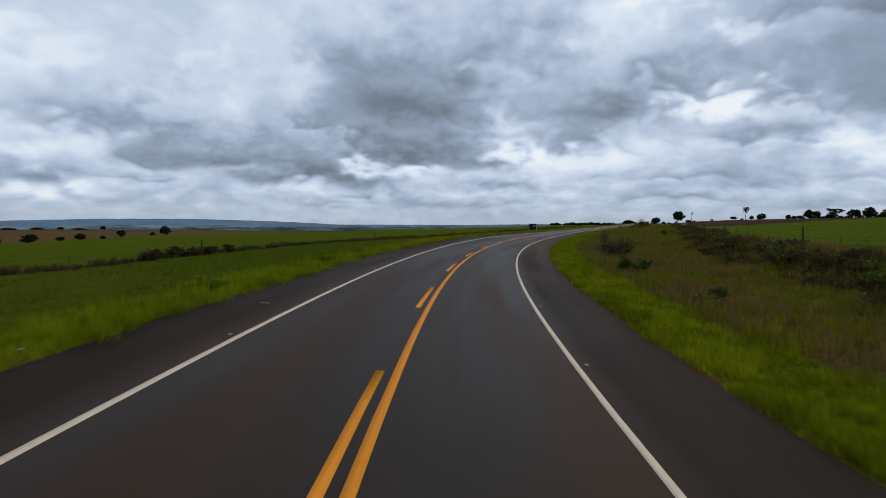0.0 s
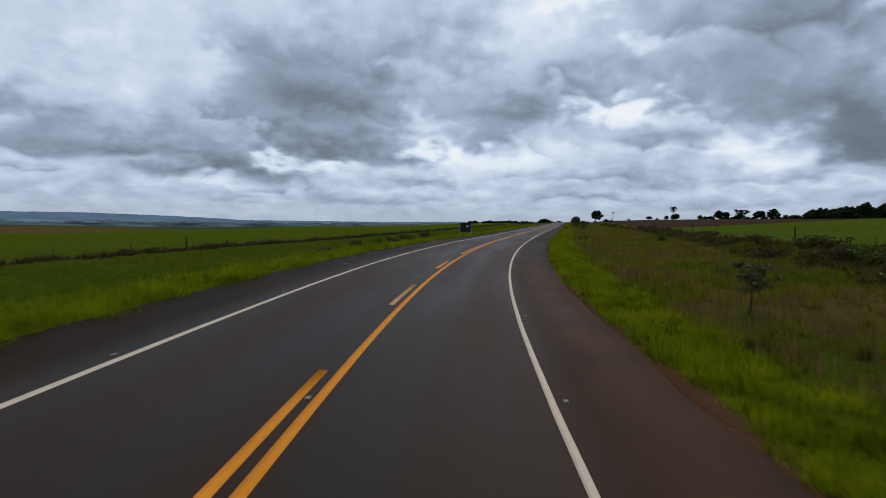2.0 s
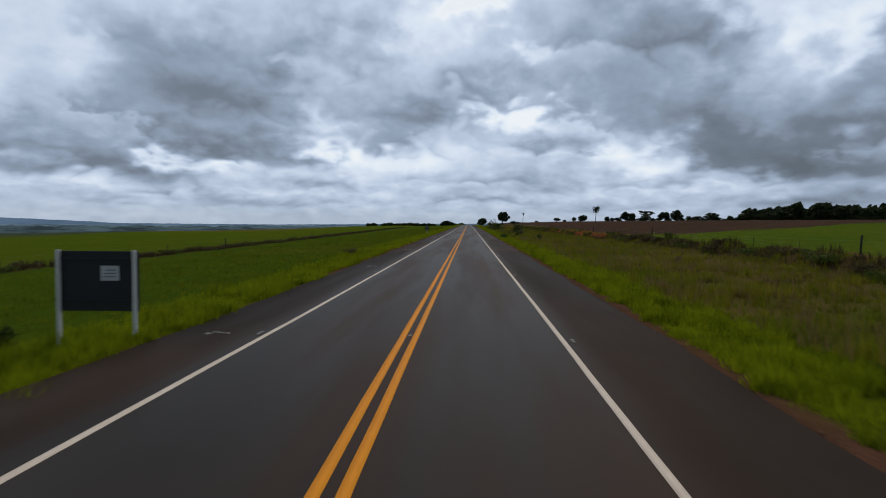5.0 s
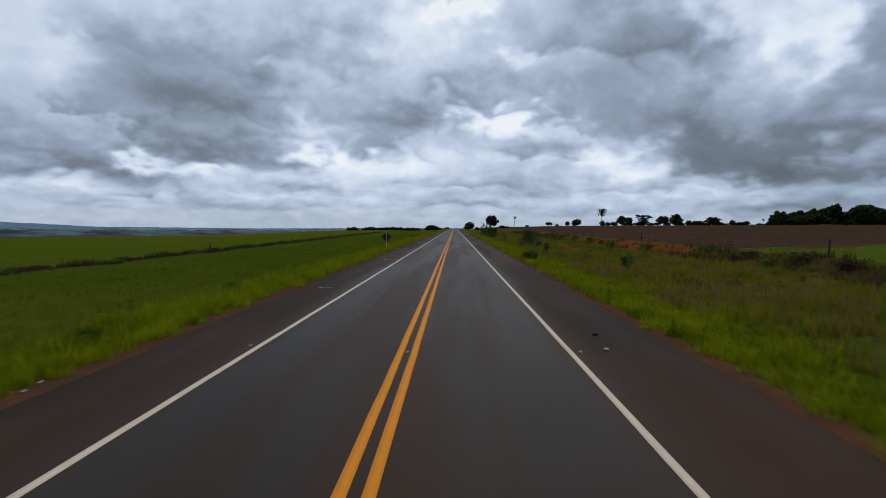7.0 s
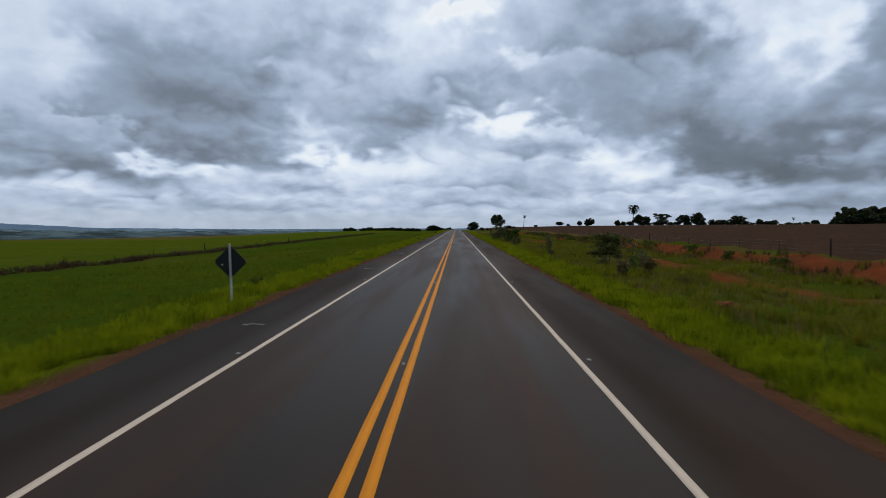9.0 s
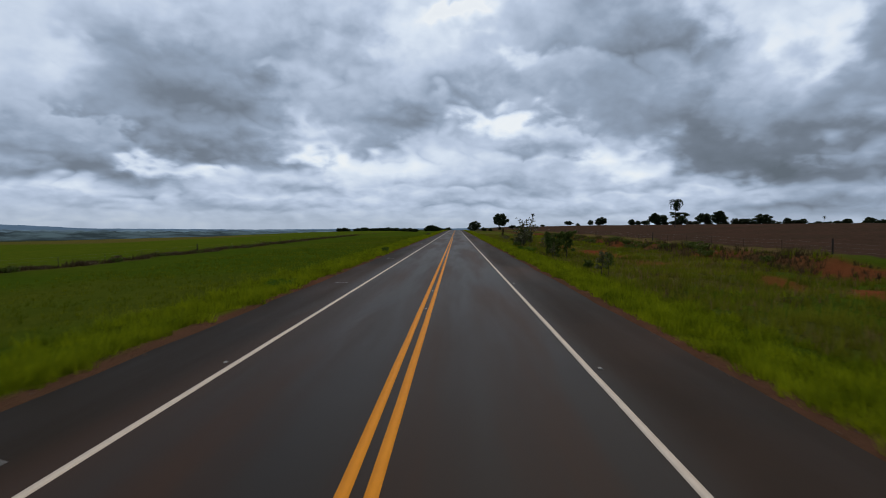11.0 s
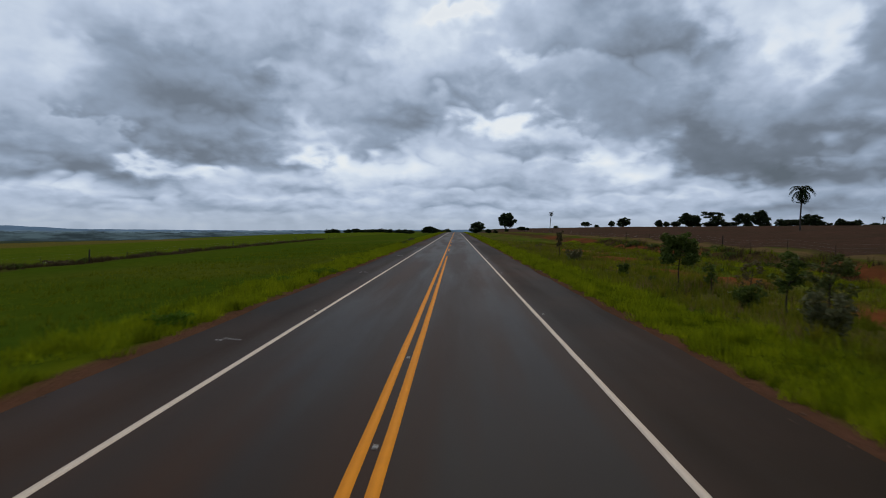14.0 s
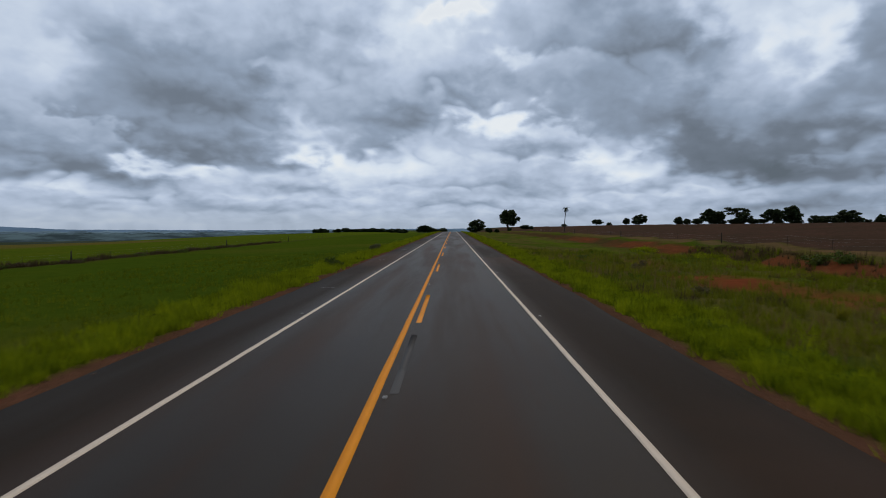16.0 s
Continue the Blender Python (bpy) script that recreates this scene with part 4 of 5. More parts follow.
# the low side: a dark line of trees, and single ones in the fields
for i in range(30):
    x = -190 + i * 4.4 + rng.normal() * 1.6
    far_tree(broad[i % 3], x, 1180 + rng.normal() * 15 - i * 1.0, 4.8 + 2.8 * rng.random(), 10 + 5 * rng.random(), float(rng.random() * 360), 1.0)
for i in range(16):
    far_tree(broad[i % 3], -62 + i * 3.2, 1420 + rng.normal() * 10, 11 + 4 * math.sin(i * 0.4) + 2 * rng.random(), 13, float(rng.random() * 360), 1.0)
for i, (s, u, h, w) in enumerate(((170, -171, 4.2, 5.0), (160, -166, 1.6, 2.6), (136, -152, 3.0, 3.2), (128, -150, 1.3, 2.2), (118, -146, 2.2, 4.0), (110, -143, 1.6, 2.6), (100, -140, 2.8, 4.6), (90, -136, 2.2, 2.6),
                                  (82, -134, 2.8, 4.4), (74, -131, 1.5, 2.6), (66, -129, 2.4, 3.4))):
    s, u, h, w = 13 + (s - 13) * 1.45, 1.8 + (u - 1.8) * 1.45, h * 1.4, w * 1.4
    x, y = plan(s, u)
    ob = copy_thing(broad[i % 3], pose(float(x), float(y), float(ground_height(s, u)) - 0.2, 0, 0, i * 47))
    ob.scale = (w / 9.6, w / 9.6, h / 10.0)
for i, (s, u, h, w) in enumerate(((205, -415, 3.0, 9), (222, -420, 2.2, 12), (240, -428, 4.0, 6), (262, -432, 2.2, 14), (285, -436, 2.4, 12), (306, -440, 3.0, 6), (325, -446, 2.2, 14), (352, -452, 4.2, 6))):
    x, y = plan(s, u)
    ob = copy_thing(broad[i % 3], pose(float(x), float(y), float(ground_height(s, u)) - 0.3, 0, 0, i * 61))
    ob.scale = (w / 9.6, w / 9.6, h / 10.0)
for ob in broad + [umbrella]:
    for o in (*ob.children_recursive, ob):
        bpy.data.objects.remove(o)


def make_palm(seed, at, height, crown, fronds, label, lean=0.3, droop=2.1):
    """A feather palm: ringed trunk, drooping fronds with leaflets."""
    rng = np.random.default_rng(seed)
    root = thing("palm_tree", at, label, "palm tree", "palms in the fields")
    pts = [(lean * (t ** 2), 0.1 * math.sin(t * 3), -0.3 + (height + 0.3) * t) for t in np.linspace(0, 1, 14)]
    rad = [0.20 - 0.07 * t + (0.02 if i % 2 else 0) + (0.10 if i == 0 else 0) for i, t in enumerate(np.linspace(0, 1, 14))]
    part("trunk", solid("trunk", [tube(pts, rad, 9)], PALM_BARK), root)
    top = Vector(pts[-1])
    part("crown_shaft", solid("crown_shaft", [tube([top - Vector((0, 0, 0.3)), top + Vector((0, 0, 0.5)), top + Vector((0, 0, 1.1))], [0.2, 0.26, 0.08], 8)], PALM_BARK), root)
    for i in range(fronds):
        a = 2 * math.pi * i * 0.382 + rng.normal() * 0.15
        up = 1.5 - droop * (i / fronds) + rng.normal() * 0.1
        length = crown * (0.85 + 0.3 * rng.random())
        q = np.linspace(0, 1, 15)
        ang = up - (2.1 + 0.7 * rng.random()) * q ** 1.1
        dr, dz = np.cumsum(np.cos(ang)) * length / 15, np.cumsum(np.sin(ang)) * length / 15
        spine = [top + Vector((math.cos(a) * dr[k], math.sin(a) * dr[k], 0.6 + dz[k])) for k in range(15)]
        pv, pf = tube(spine, [0.045 - 0.04 * t for t in q], 4)
        v, f = list(pv), list(pf)
        side = Vector((-math.sin(a), math.cos(a), 0))
        for k in range(1, 15):
            d = (spine[k] - spine[k - 1]).normalized()
            for j in (0.0, 0.5):
                p = spine[k - 1].lerp(spine[k], j)
                ll = length * 0.27 * math.sin(math.pi * (0.12 + 0.80 * (k + j) / 15)) * (0.85 + 0.3 * rng.random())
                for sgn in (-1, 1):
                    tip = p + (side * sgn * 0.75 + d * 0.55 + Vector((0, 0, -0.45 + rng.normal() * 0.2))).normalized() * ll
                    n = len(v)
                    v += [p - d * 0.05, p + d * 0.05, p.lerp(tip, 0.6) + d * 0.05, tip]
                    f.append((n, n + 1, n + 2, n + 3))
        part("frond", solid("frond", [(v, f)], PALM_LEAF, False), root)
    return root


make_palm(3, (83.0, 480.8, ground_at(83.0, 480.8)), 8.8, 3.7, 28, "tall single palm with a full drooping crown in the field", 0.3, 2.5)
make_palm(4, (53.3, 653.4, ground_at(53.3, 653.4)), 9.6, 2.0, 12, "thin wind-worn palm with a sparse ragged crown", 0.5)
make_palm(9, (357.0, 812.0, ground_at(357.0, 812.0)), 8.0, 2.4, 12, "small far palm among the trees of the field edge")

# ---- roadside signs ----
at = land_place(137.2, -8.45, 0.22)
board = thing("billboard", at, "dark roadside information board seen from behind on pale posts", "road sign", "", road_turn(137) + 4)
part("panel", solid("panel", [slab(-0.06, 1.92, 0.0, 0.035, 0.62, 2.07, 0.008)], SIGN_BACK, False), board, "black back of the board")
for x in (0.0, 1.80):
    part("post", solid("post", [slab(x, x + 0.085, -0.09, -0.005, -0.4, 2.10, 0.01)], PALE_POST, False), board)
for z in (0.85, 1.85):
    part("rail", solid("rail", [slab(0.09, 1.79, -0.045, -0.004, z, z + 0.06, 0.006)], SIGN_BACK, False), board)
part("sticker", solid("sticker", [slab(1.02, 1.46, -0.012, -0.002, 1.36, 1.72, 0.002)], STICKER, False), board, "pale square sticker")
for k in range(3):
    part("sticker_bar", solid("sticker_bar", [slab(1.08 + 0.03 * k, 1.38, -0.016, -0.011, 1.44 + 0.08 * k, 1.47 + 0.08 * k)], STEEL, False), board)

at = land_place(245.5, -7.8, -0.17)
sign = thing("warning_sign", at, "diamond road sign seen from behind on a pale leaning post", "road sign", "", 6)
post_v, post_f = slab(-0.036, 0.036, -0.075, 0.0, -0.4, 2.45, 0.01)
for p in post_v:
    p.x -= 0.035 * p.z
part("post", solid("post", [(post_v, post_f)], PALE_POST, False), sign, "whitewashed wooden post")
bm = bmesh.new()
bmesh.ops.create_cube(bm, size=1)
for p in bm.verts:
    p.co = Vector((p.co.x * 0.92, p.co.y * 0.022 + 0.014, p.co.z * 0.92))
rim = [e for e in bm.edges if abs(e.verts[0].co.y - e.verts[1].co.y) > 0.01]
bmesh.ops.bevel(bm, geom=rim, offset=0.06, segments=4, affect="EDGES")
bmesh.ops.rotate(bm, verts=bm.verts, cent=(0, 0, 0), matrix=Matrix.Rotation(radians(45), 3, "Y"))
bmesh.ops.translate(bm, verts=bm.verts, vec=(-0.06, 0, 1.72))
me = bpy.data.meshes.new("plate")
bm.to_mesh(me)
bm.free()
me.materials.append(SIGN_BACK)
part("plate", me, sign, "black back of a diamond plate")
for z in (1.48, 1.96):
    part("bolt", solid("bolt", [tube([(-0.055, -0.105, z), (-0.055, -0.085, z)], [0.016, 0.016], 6)], STEEL), sign)
part("spot", solid("spot", [slab(-0.42, -0.34, -0.001, 0.004, 1.58, 1.64)], STICKER, False), sign)

# ---- fences ----


def post_mesh(height, r, seed):
    rr = random.Random(seed)
    lean = (rr.uniform(-0.06, 0.06), rr.uniform(-0.06, 0.06))
    pts = [(0, 0, -0.4), (lean[0] * 0.4, lean[1] * 0.4, height * 0.5), (lean[0], lean[1], height), (lean[0], lean[1], height + 0.03)]
    return solid("fence_post", [tube(pts, [r * 1.05, r, r * 0.92, r * 0.5], 7)], POST_WOOD)


STOUT = [post_mesh(1.6, 0.085, i) for i in range(3)]
SLIM = [post_mesh(1.1, 0.025, i + 9) for i in range(4)]


def fence(name, line, s0, s1, every, stout_every, label):
    root = thing(name, land_place(s0, float(line(s0))), label, "fence")
    base = root.matrix_basis.translation.copy()
    spots_s, k = np.arange(s0, s1, every), 0
    heads = []
    for i, s in enumerate(spots_s):
        u = float(line(s)) + 0.15 * math.sin(i * 1.7)
        p = Vector(land_place(s, u)) - base
        ob = part("post", (STOUT[i % 3] if i % stout_every == 0 else SLIM[i % 4]), root)
        ob.location = p
        ob.rotation_euler = (0, 0, i * 1.3)
        heads.append(p)
    for z in (0.45, 0.8, 1.15):
        part("wire", solid("wire", [tube([h + Vector((0, 0, z)) for h in heads], [0.0025] * len(heads), 3)], STEEL), root)
    return root


fence("fence", fence_left, 4.0, 640.0, 8.6, 6, "old wire fence with dark wooden posts along the low field")
fence("fence", fence_right, 14.0, 700.0, 8.7, 6, "wire fence with dark wooden posts along the crop field")

# ---- bushes and saplings beside the road ----
# s, u, height, width, leaf, gaps
OLIVE_LEAF = foliage("olive_leaves", (0.064, 0.078, 0.022), (0.145, 0.155, 0.046))
SIDE = "bushes in the rough grass beside the road"
TWIG_LEAF = foliage("twiggy_brush", (0.078, 0.074, 0.034), (0.155, 0.142, 0.066))
MOUND = (foliage("dense_weed_leaves", (0.040, 0.078, 0.014), (0.080, 0.135, 0.024)), "dense dark green mound of weeds")
FENCE_LEAF = foliage("brown_fence_brush", (0.070, 0.050, 0.026), (0.150, 0.108, 0.056))
BANK_LEAF = foliage("dark_dry_brush", (0.052, 0.040, 0.018), (0.110, 0.085, 0.038))
TWIGS = (TWIG_LEAF, "brown twiggy half-bare bush")
BROWN, GREY, GREEN, FRESH = (DRY_LEAF, "dry brownish brush"), (GREY_LEAF, "grey-green twiggy bush"), (BUSH_LEAF, "dark green leafy bush"), (FRESH_LEAF, "fresh green weed clump")
BUSHES = [
    (22, 10.7, 0.6, 1.2, BROWN, 0.4), (25, 12.2, 0.5, 1.1, GREEN, 0.4), (53.5, 12.3, 1.7, 3.4, TWIGS, 0.5), (55.5, 12.9, 1.5, 2.4, TWIGS, 0.6),
    (44, 13.6, 0.8, 0.9, GREEN, 0.5), (36.6, 10.6, 1.1, 1.3, GREEN, 0.5), (36.0, 11.6, 1.0, 1.2, GREEN, 0.5), (129, 10.4, 0.8, 0.6, GREEN, 0.5), (129.6, 11.1, 0.7, 0.6, GREEN, 0.5), (141, 22.8, 1.2, 1.8, GREEN, 0.4), (157, 25, 0.8, 1.4, GREEN, 0.4), (174, 20, 0.6, 1.0, BROWN, 0.4),
    (222.5, 7.6, 0.85, 1.4, MOUND, 0.0), (223.6, 8.0, 0.7, 1.2, MOUND, 0.0), (229, 11.9, 0.7, 1.5, BROWN, 0.6), (226, 13.2, 0.4, 0.7, GREEN, 0.4), (258, 11.3, 0.9, 0.9, BROWN, 0.7), (263, 14.6, 1.1, 1.2, BROWN, 0.7),
    (270, 13.4, 0.9, 1.4, GREY, 0.6), (328, 10.9, 0.7, 0.5, GREEN, 0.3), (333.2, 11.0, 0.6, 0.8, GREEN, 0.3), (285, 11.5, 0.6, 1.0, BROWN, 0.5), (358, 10.6, 2.1, 1.9, GREY, 0.8), (360.5, 11.6, 2.2, 1.9, GREY, 0.8), (355.5, 10.0, 0.9, 1.3, GREEN, 0.3), (364, 11.4, 1.3, 1.5, GREY, 0.5),
    (372, 13.3, 0.9, 1.4, GREEN, 0.3), (386, 12.4, 0.8, 0.9, GREEN, 0.3), (381.5, 12.8, 0.5, 0.6, GREEN, 0.3), (402, 12.6, 1.3, 1.9, TWIGS, 0.7), (380, 15.4, 0.5, 0.5, GREEN, 0.3), (341, 9.6, 0.45, 1.6, FRESH, 0.2), (343, 10.2, 0.5, 1.5, FRESH, 0.2), (398, 11.4, 0.6, 0.9, GREEN, 0.4), (407, 13.4, 1.0, 1.6, TWIGS, 0.7),
    (336, 9.6, 0.55, 1.3, FRESH, 0.3), (344, 9.3, 0.5, 1.2, FRESH, 0.3), (313, 10.4, 0.7, 0.8, GREEN, 0.4), (424, 12.8, 0.6, 1.0, BROWN, 0.5), (438, 14.5, 0.7, 1.3, BROWN, 0.5), (451, 13.6, 0.5, 1.1, GREEN, 0.4),
    (110, -12.8, 1.0, 2.0, FRESH, 0.4), (112, -11.4, 0.7, 1.2, GREY, 0.5), (116, -13.2, 0.8, 1.2, GREEN, 0.4), (119.5, -12.2, 1.1, 2.4, GREEN, 0.5), (124.5, -10.8, 1.3, 1.5, GREEN, 0.5), (124, -11.2, 1.2, 1.0, BROWN, 0.5),
    (95, -9.8, 0.9, 1.4, GREEN, 0.4), (91, -10.8, 0.45, 1.8, BROWN, 0.5), (175, -9.4, 0.6, 0.8, BROWN, 0.4), (179, -10.8, 0.55, 0.9, BROWN, 0.4), (181, -10.6, 0.5, 0.8, BROWN, 0.4), (137, -9.8, 0.6, 0.9, GREEN, 0.4),
    (188, -8.2, 0.4, 0.7, FRESH, 0.4), (203, -11.0, 0.3, 0.9, FRESH, 0.4), (332, -6.6, 0.6, 1.0, MOUND, 0.0), (436, -7.0, 0.8, 1.2, GREEN, 0.4), (470, -9.0, 1.0, 1.9, GREY, 0.4), (382, -7.0, 0.35, 1.6, FRESH, 0.0), (379, -8.4, 0.35, 1.8, FRESH, 0.1), (396, -7.1, 0.3, 1.3, FRESH, 0.1), (268, -7.0, 0.35, 1.4, FRESH, 0.1), (300, -7.4, 0.35, 1.6, FRESH, 0.1), (172, -7.2, 0.35, 1.3, FRESH, 0.1), (350, -7.2, 0.4, 1.4, FRESH, 0.3), (364, -6.9, 0.4, 1.5, FRESH, 0.3),
    (248, -8.6, 0.45, 0.9, FRESH, 0.3), (253, -9.4, 0.45, 1.0, GREEN, 0.3), (38, -7.6, 0.5, 1.1, FRESH, 0.3), (29, -6.8, 0.4, 1.0, FRESH, 0.3), (17, -6.9, 0.45, 1.2, FRESH, 0.3),
]
for i, (s, u, h, w, (leaf, words), gaps) in enumerate(BUSHES):
    near = abs(u) < 16
    make_shrub("bush", 100 + i, land_place(s, u, -0.03), h, w, words + " in the rough roadside grass", leaf, int((900 if near else 600) * (1.35 - gaps) * (0.6 + min(h * w, 4) * 0.45) * (2.6 if leaf in (MOUND[0], FRESH_LEAF) else 1.0)), (0.085 + 0.02 * h) * (0.55 if leaf in (MOUND[0], FRESH_LEAF) else 1.0), 5 + i % 3, SIDE, gaps)
# the overgrown fence and bank
rng = np.random.default_rng(21)
for i in range(8):
    s = 46 + i * 1.6
    make_shrub("hedge_bush", 300 + i, land_place(s, -30.4 + 0.4 * rng.normal(), -0.05), 0.8 + 0.3 * rng.random(), 2.0, "dry dark hedge bush along the old fence", BANK_LEAF, 800, 0.15, 5, "hedge along the fence", 0.3)
for i in range(120):
    s = -5 + i * 4.4 + rng.normal() * 1.5
    side = i % 3
    u = float(fence_left(s)) + rng.normal() * 0.6
    make_shrub("hedge_bush", 700 + i, land_place(s, u, -0.05), 0.35 + 0.35 * rng.random(), 1.9 + rng.random() * 1.8, "low dry brush along the old fence", FENCE_LEAF if side else BUSH_LEAF, 420, 0.13, 4, "hedge along the fence", 0.35)
for i in range(150):
    s = 6 + i * 1.5 + rng.normal() if i < 80 else 126 + (i - 80) * 4.6 + rng.normal() * 2
    u = float(bank_foot(s)) + 1.6 + rng.normal() * 1.2
    if 232 < s < 335 and i % 3:
        continue
    make_shrub("bank_bush", 420 + i, land_place(s, u, -0.05), 0.5 + 0.5 * rng.random(), 1.8 + rng.random() * 1.4, "rank brown and green brush on the cut bank", (BANK_LEAF, BANK_LEAF, BUSH_LEAF)[i % 3] if s < 230 else BUSH_LEAF, 420, 0.15, 5, "brush on the bank", 0.35)

# s, u, height, spread, leaf, leaves, where the limbs begin, tuft size
SAPLINGS = [
    (71.5, 12.6, 2.0, 0.75, GREY_LEAF, 700, 0.45, 0.22), (211, 12.5, 1.3, 0.4, SAP_LEAF, 520, 0.35, 0.18), (234, 11.0, 1.2, 0.35, SAP_LEAF, 380, 0.2, 0.16),
    (272.5, 14.3, 3.0, 1.5, OLIVE_LEAF, 3600, 0.25, 0.42), (275.5, 15.4, 2.7, 1.1, OLIVE_LEAF, 1300, 0.3, 0.28), (268.5, 15.2, 2.4, 0.9, GREY_LEAF, 420, 0.3, 0.17), (264.5, 14.6, 1.5, 0.6, GREY_LEAF, 240, 0.3, 0.15), (262, 13.4, 1.3, 0.6, SAP_LEAF, 320, 0.3, 0.16),
    (283, 10.9, 2.2, 0.55, GREY_LEAF, 260, 0.35, 0.14), (287, 11.6, 1.7, 0.4, GREY_LEAF, 160, 0.35, 0.13),
    (307, 9.8, 1.6, 0.35, GREY_LEAF, 260, 0.35, 0.14), (308.5, 10.6, 1.4, 0.35, SAP_LEAF, 260, 0.3, 0.15),
    (336, 11.3, 2.5, 0.42, SAP_LEAF, 1100, 0.28, 0.20), (336.8, 12.2, 1.7, 0.55, SAP_LEAF, 600, 0.3, 0.18), (331, 11.2, 2.35, 0.85, SAP_LEAF, 1500, 0.24, 0.24), (331.8, 12.6, 3.0, 0.85, SAP_LEAF, 1800, 0.26, 0.25), (333.4, 12.0, 2.5, 0.7, SAP_LEAF, 1300, 0.22, 0.22), (326, 10.2, 1.5, 0.22, GREY_LEAF, 200, 0.5, 0.14),
    (340, 12.3, 2.6, 0.34, SAP_LEAF, 1900, 0.25, 0.22), (344.5, 12.2, 1.7, 0.45, GREY_LEAF, 160, 0.3, 0.13), (350, 13.4, 1.9, 0.40, GREY_LEAF, 260, 0.3, 0.15),
    (381.5, 14.3, 2.9, 1.25, SAP_LEAF, 4200, 0.40, 0.42), (370, 13.8, 2.5, 0.75, SAP_LEAF, 900, 0.35, 0.2), (367, 13.4, 2.2, 0.7, OLIVE_LEAF, 800, 0.3, 0.2), (374, 14.5, 2.0, 0.6, DRY_LEAF, 260, 0.3, 0.15), (378, 14.6, 1.5, 0.4, SAP_LEAF, 300, 0.3, 0.15),
    (410, 12.6, 3.0, 0.40, DRY_LEAF, 700, 0.35, 0.17),
]
for i, (s, u, h, w, leaf, n, low, puff) in enumerate(SAPLINGS):
    open_tree("sapling", 600 + i, land_place(s, u, -0.03), h, w, "slender roadside tree with clumps of small leaves", leaf, n, 0.080 + 0.012 * h, 8 + i % 4, low, puff * 0.8, 0.45, "young trees beside the road", 0.012 + 0.009 * h)
# the thin open trees whose tops stand against the sky
for i, (s, u, h, w, n) in enumerate(((350, 10.1, 4.1, 1.15, 620), (352.5, 11.6, 3.4, 1.0, 420), (357.5, 11.3, 4.6, 1.5, 760))):
    ob = open_tree("flowering_tree", 660 + i, land_place(s, u, -0.03), h, w, "thin open tree with pale blossom and few leaves", GREY_LEAF, n, 0.11, 11, 0.5, 0.12, 0.1, "thin flowering trees", 0.032)
    rng = np.random.default_rng(670 + i)
    tips = [Vector(o.data.vertices[-1].co) for o in ob.children if o.name.startswith("limb")]
    v, f = leaves(rng, [tuple(q) for q in tips], [(0.16, 0.16, 0.12)] * len(tips), 110, 0.08, 0.5)
    part("blossom", mesh_from("blossom", v, f, [FLOWER]), ob, "pale blossom")

# ---- small things on the road ----
STUD_MESH = solid("stud", [slab(-0.04, 0.04, -0.038, 0.038, -0.005, 0.018, 0.008)], STUD_BODY, False)
EYE_MESH = solid("reflector", [slab(-0.03, 0.03, -0.043, -0.037, 0.004, 0.014, 0.002)], STUD_EYE, False)


def stud(s, u):
    root = new("road_stud", STUD_MESH)
    x, y, z = road_place(s, u, 0.002)
    root.matrix_basis = pose(x, y, z, 0, 0, road_turn(s))
    tagged(root, "pale square reflective road stud set in the asphalt", "road stud", "road studs")
    part("reflector", EYE_MESH, root, "clear reflector strip")


for k in range(-1, 17):
    for u in (LINE_L - 0.22, LINE_R + 0.24):
        stud(11.4 + 7.88 * k, u)
for k in range(-2, 24):
    for u in (LINE_L - 0.22, LINE_R + 0.24):
        stud(170.4 + 16.36 * k, u)
for s in (57.6, 81.5, 105.3, 109.8, 121.8, 137.7, 167.8, 186.4, 211.2, 235.2, 251.3, 292.5, 297.6, 318.5, 326.1, 342.0, 355.6, 360.4, 375.8, 391.0, 407.4, 425.0, 441.0):
    stud(s, 0.0 if s < 400 else 0.03)


def survey_mark(s, u, i):
    rr = random.Random(i)
    x, y, z = road_place(s, u, 0.004)
    root = thing("survey_mark", (x, y, z), "faint white survey paint stroke with illegible scribble", "paint mark", "survey marks on the shoulder", road_turn(s) - 20)
    part("stroke", solid("stroke", [slab(-0.30, 0.24, 0.0, 0.028, -0.004, 0.002)], CHALK, False), root)
    for k in range(4):
        x0 = -0.32 + 0.05 * k
        part("scribble_bar", solid("scribble_bar", [slab(x0, x0 + 0.018, -0.27 + rr.uniform(-0.05, 0.05), -0.14, -0.004, 0.002)], CHALK, False), root)


for i in range(24):
    survey_mark(15.4 + 20.35 * i + 0.09 * max(i - 10, 0), -4.52 + 0.1 * math.sin(i * 2.0), i)


def scrap(name, s, u, size, mat, label, category, seed, on_road=False):
    """A crumpled flat scrap."""
    rr = random.Random(seed)
    bm = bmesh.new()
    bmesh.ops.create_icosphere(bm, subdivisions=2, radius=1)
    for p in bm.verts:
        k = 0.75 + 0.4 * rr.random()
        p.co = Vector((p.co.x * size * k, p.co.y * size * 0.7 * k, (p.co.z * 0.35 * k + 0.2) * size))
    me = bpy.data.meshes.new(name)
    bm.to_mesh(me)
    bm.free()
    me.materials.append(mat)
    ob = new(name, me)
    x, y, z = road_place(s, u) if on_road else land_place(s, u)
    ob.matrix_basis = pose(x, y, z + 0.01, 0, 0, seed * 40)
    return tagged(ob, label, category, "litter on the verge")


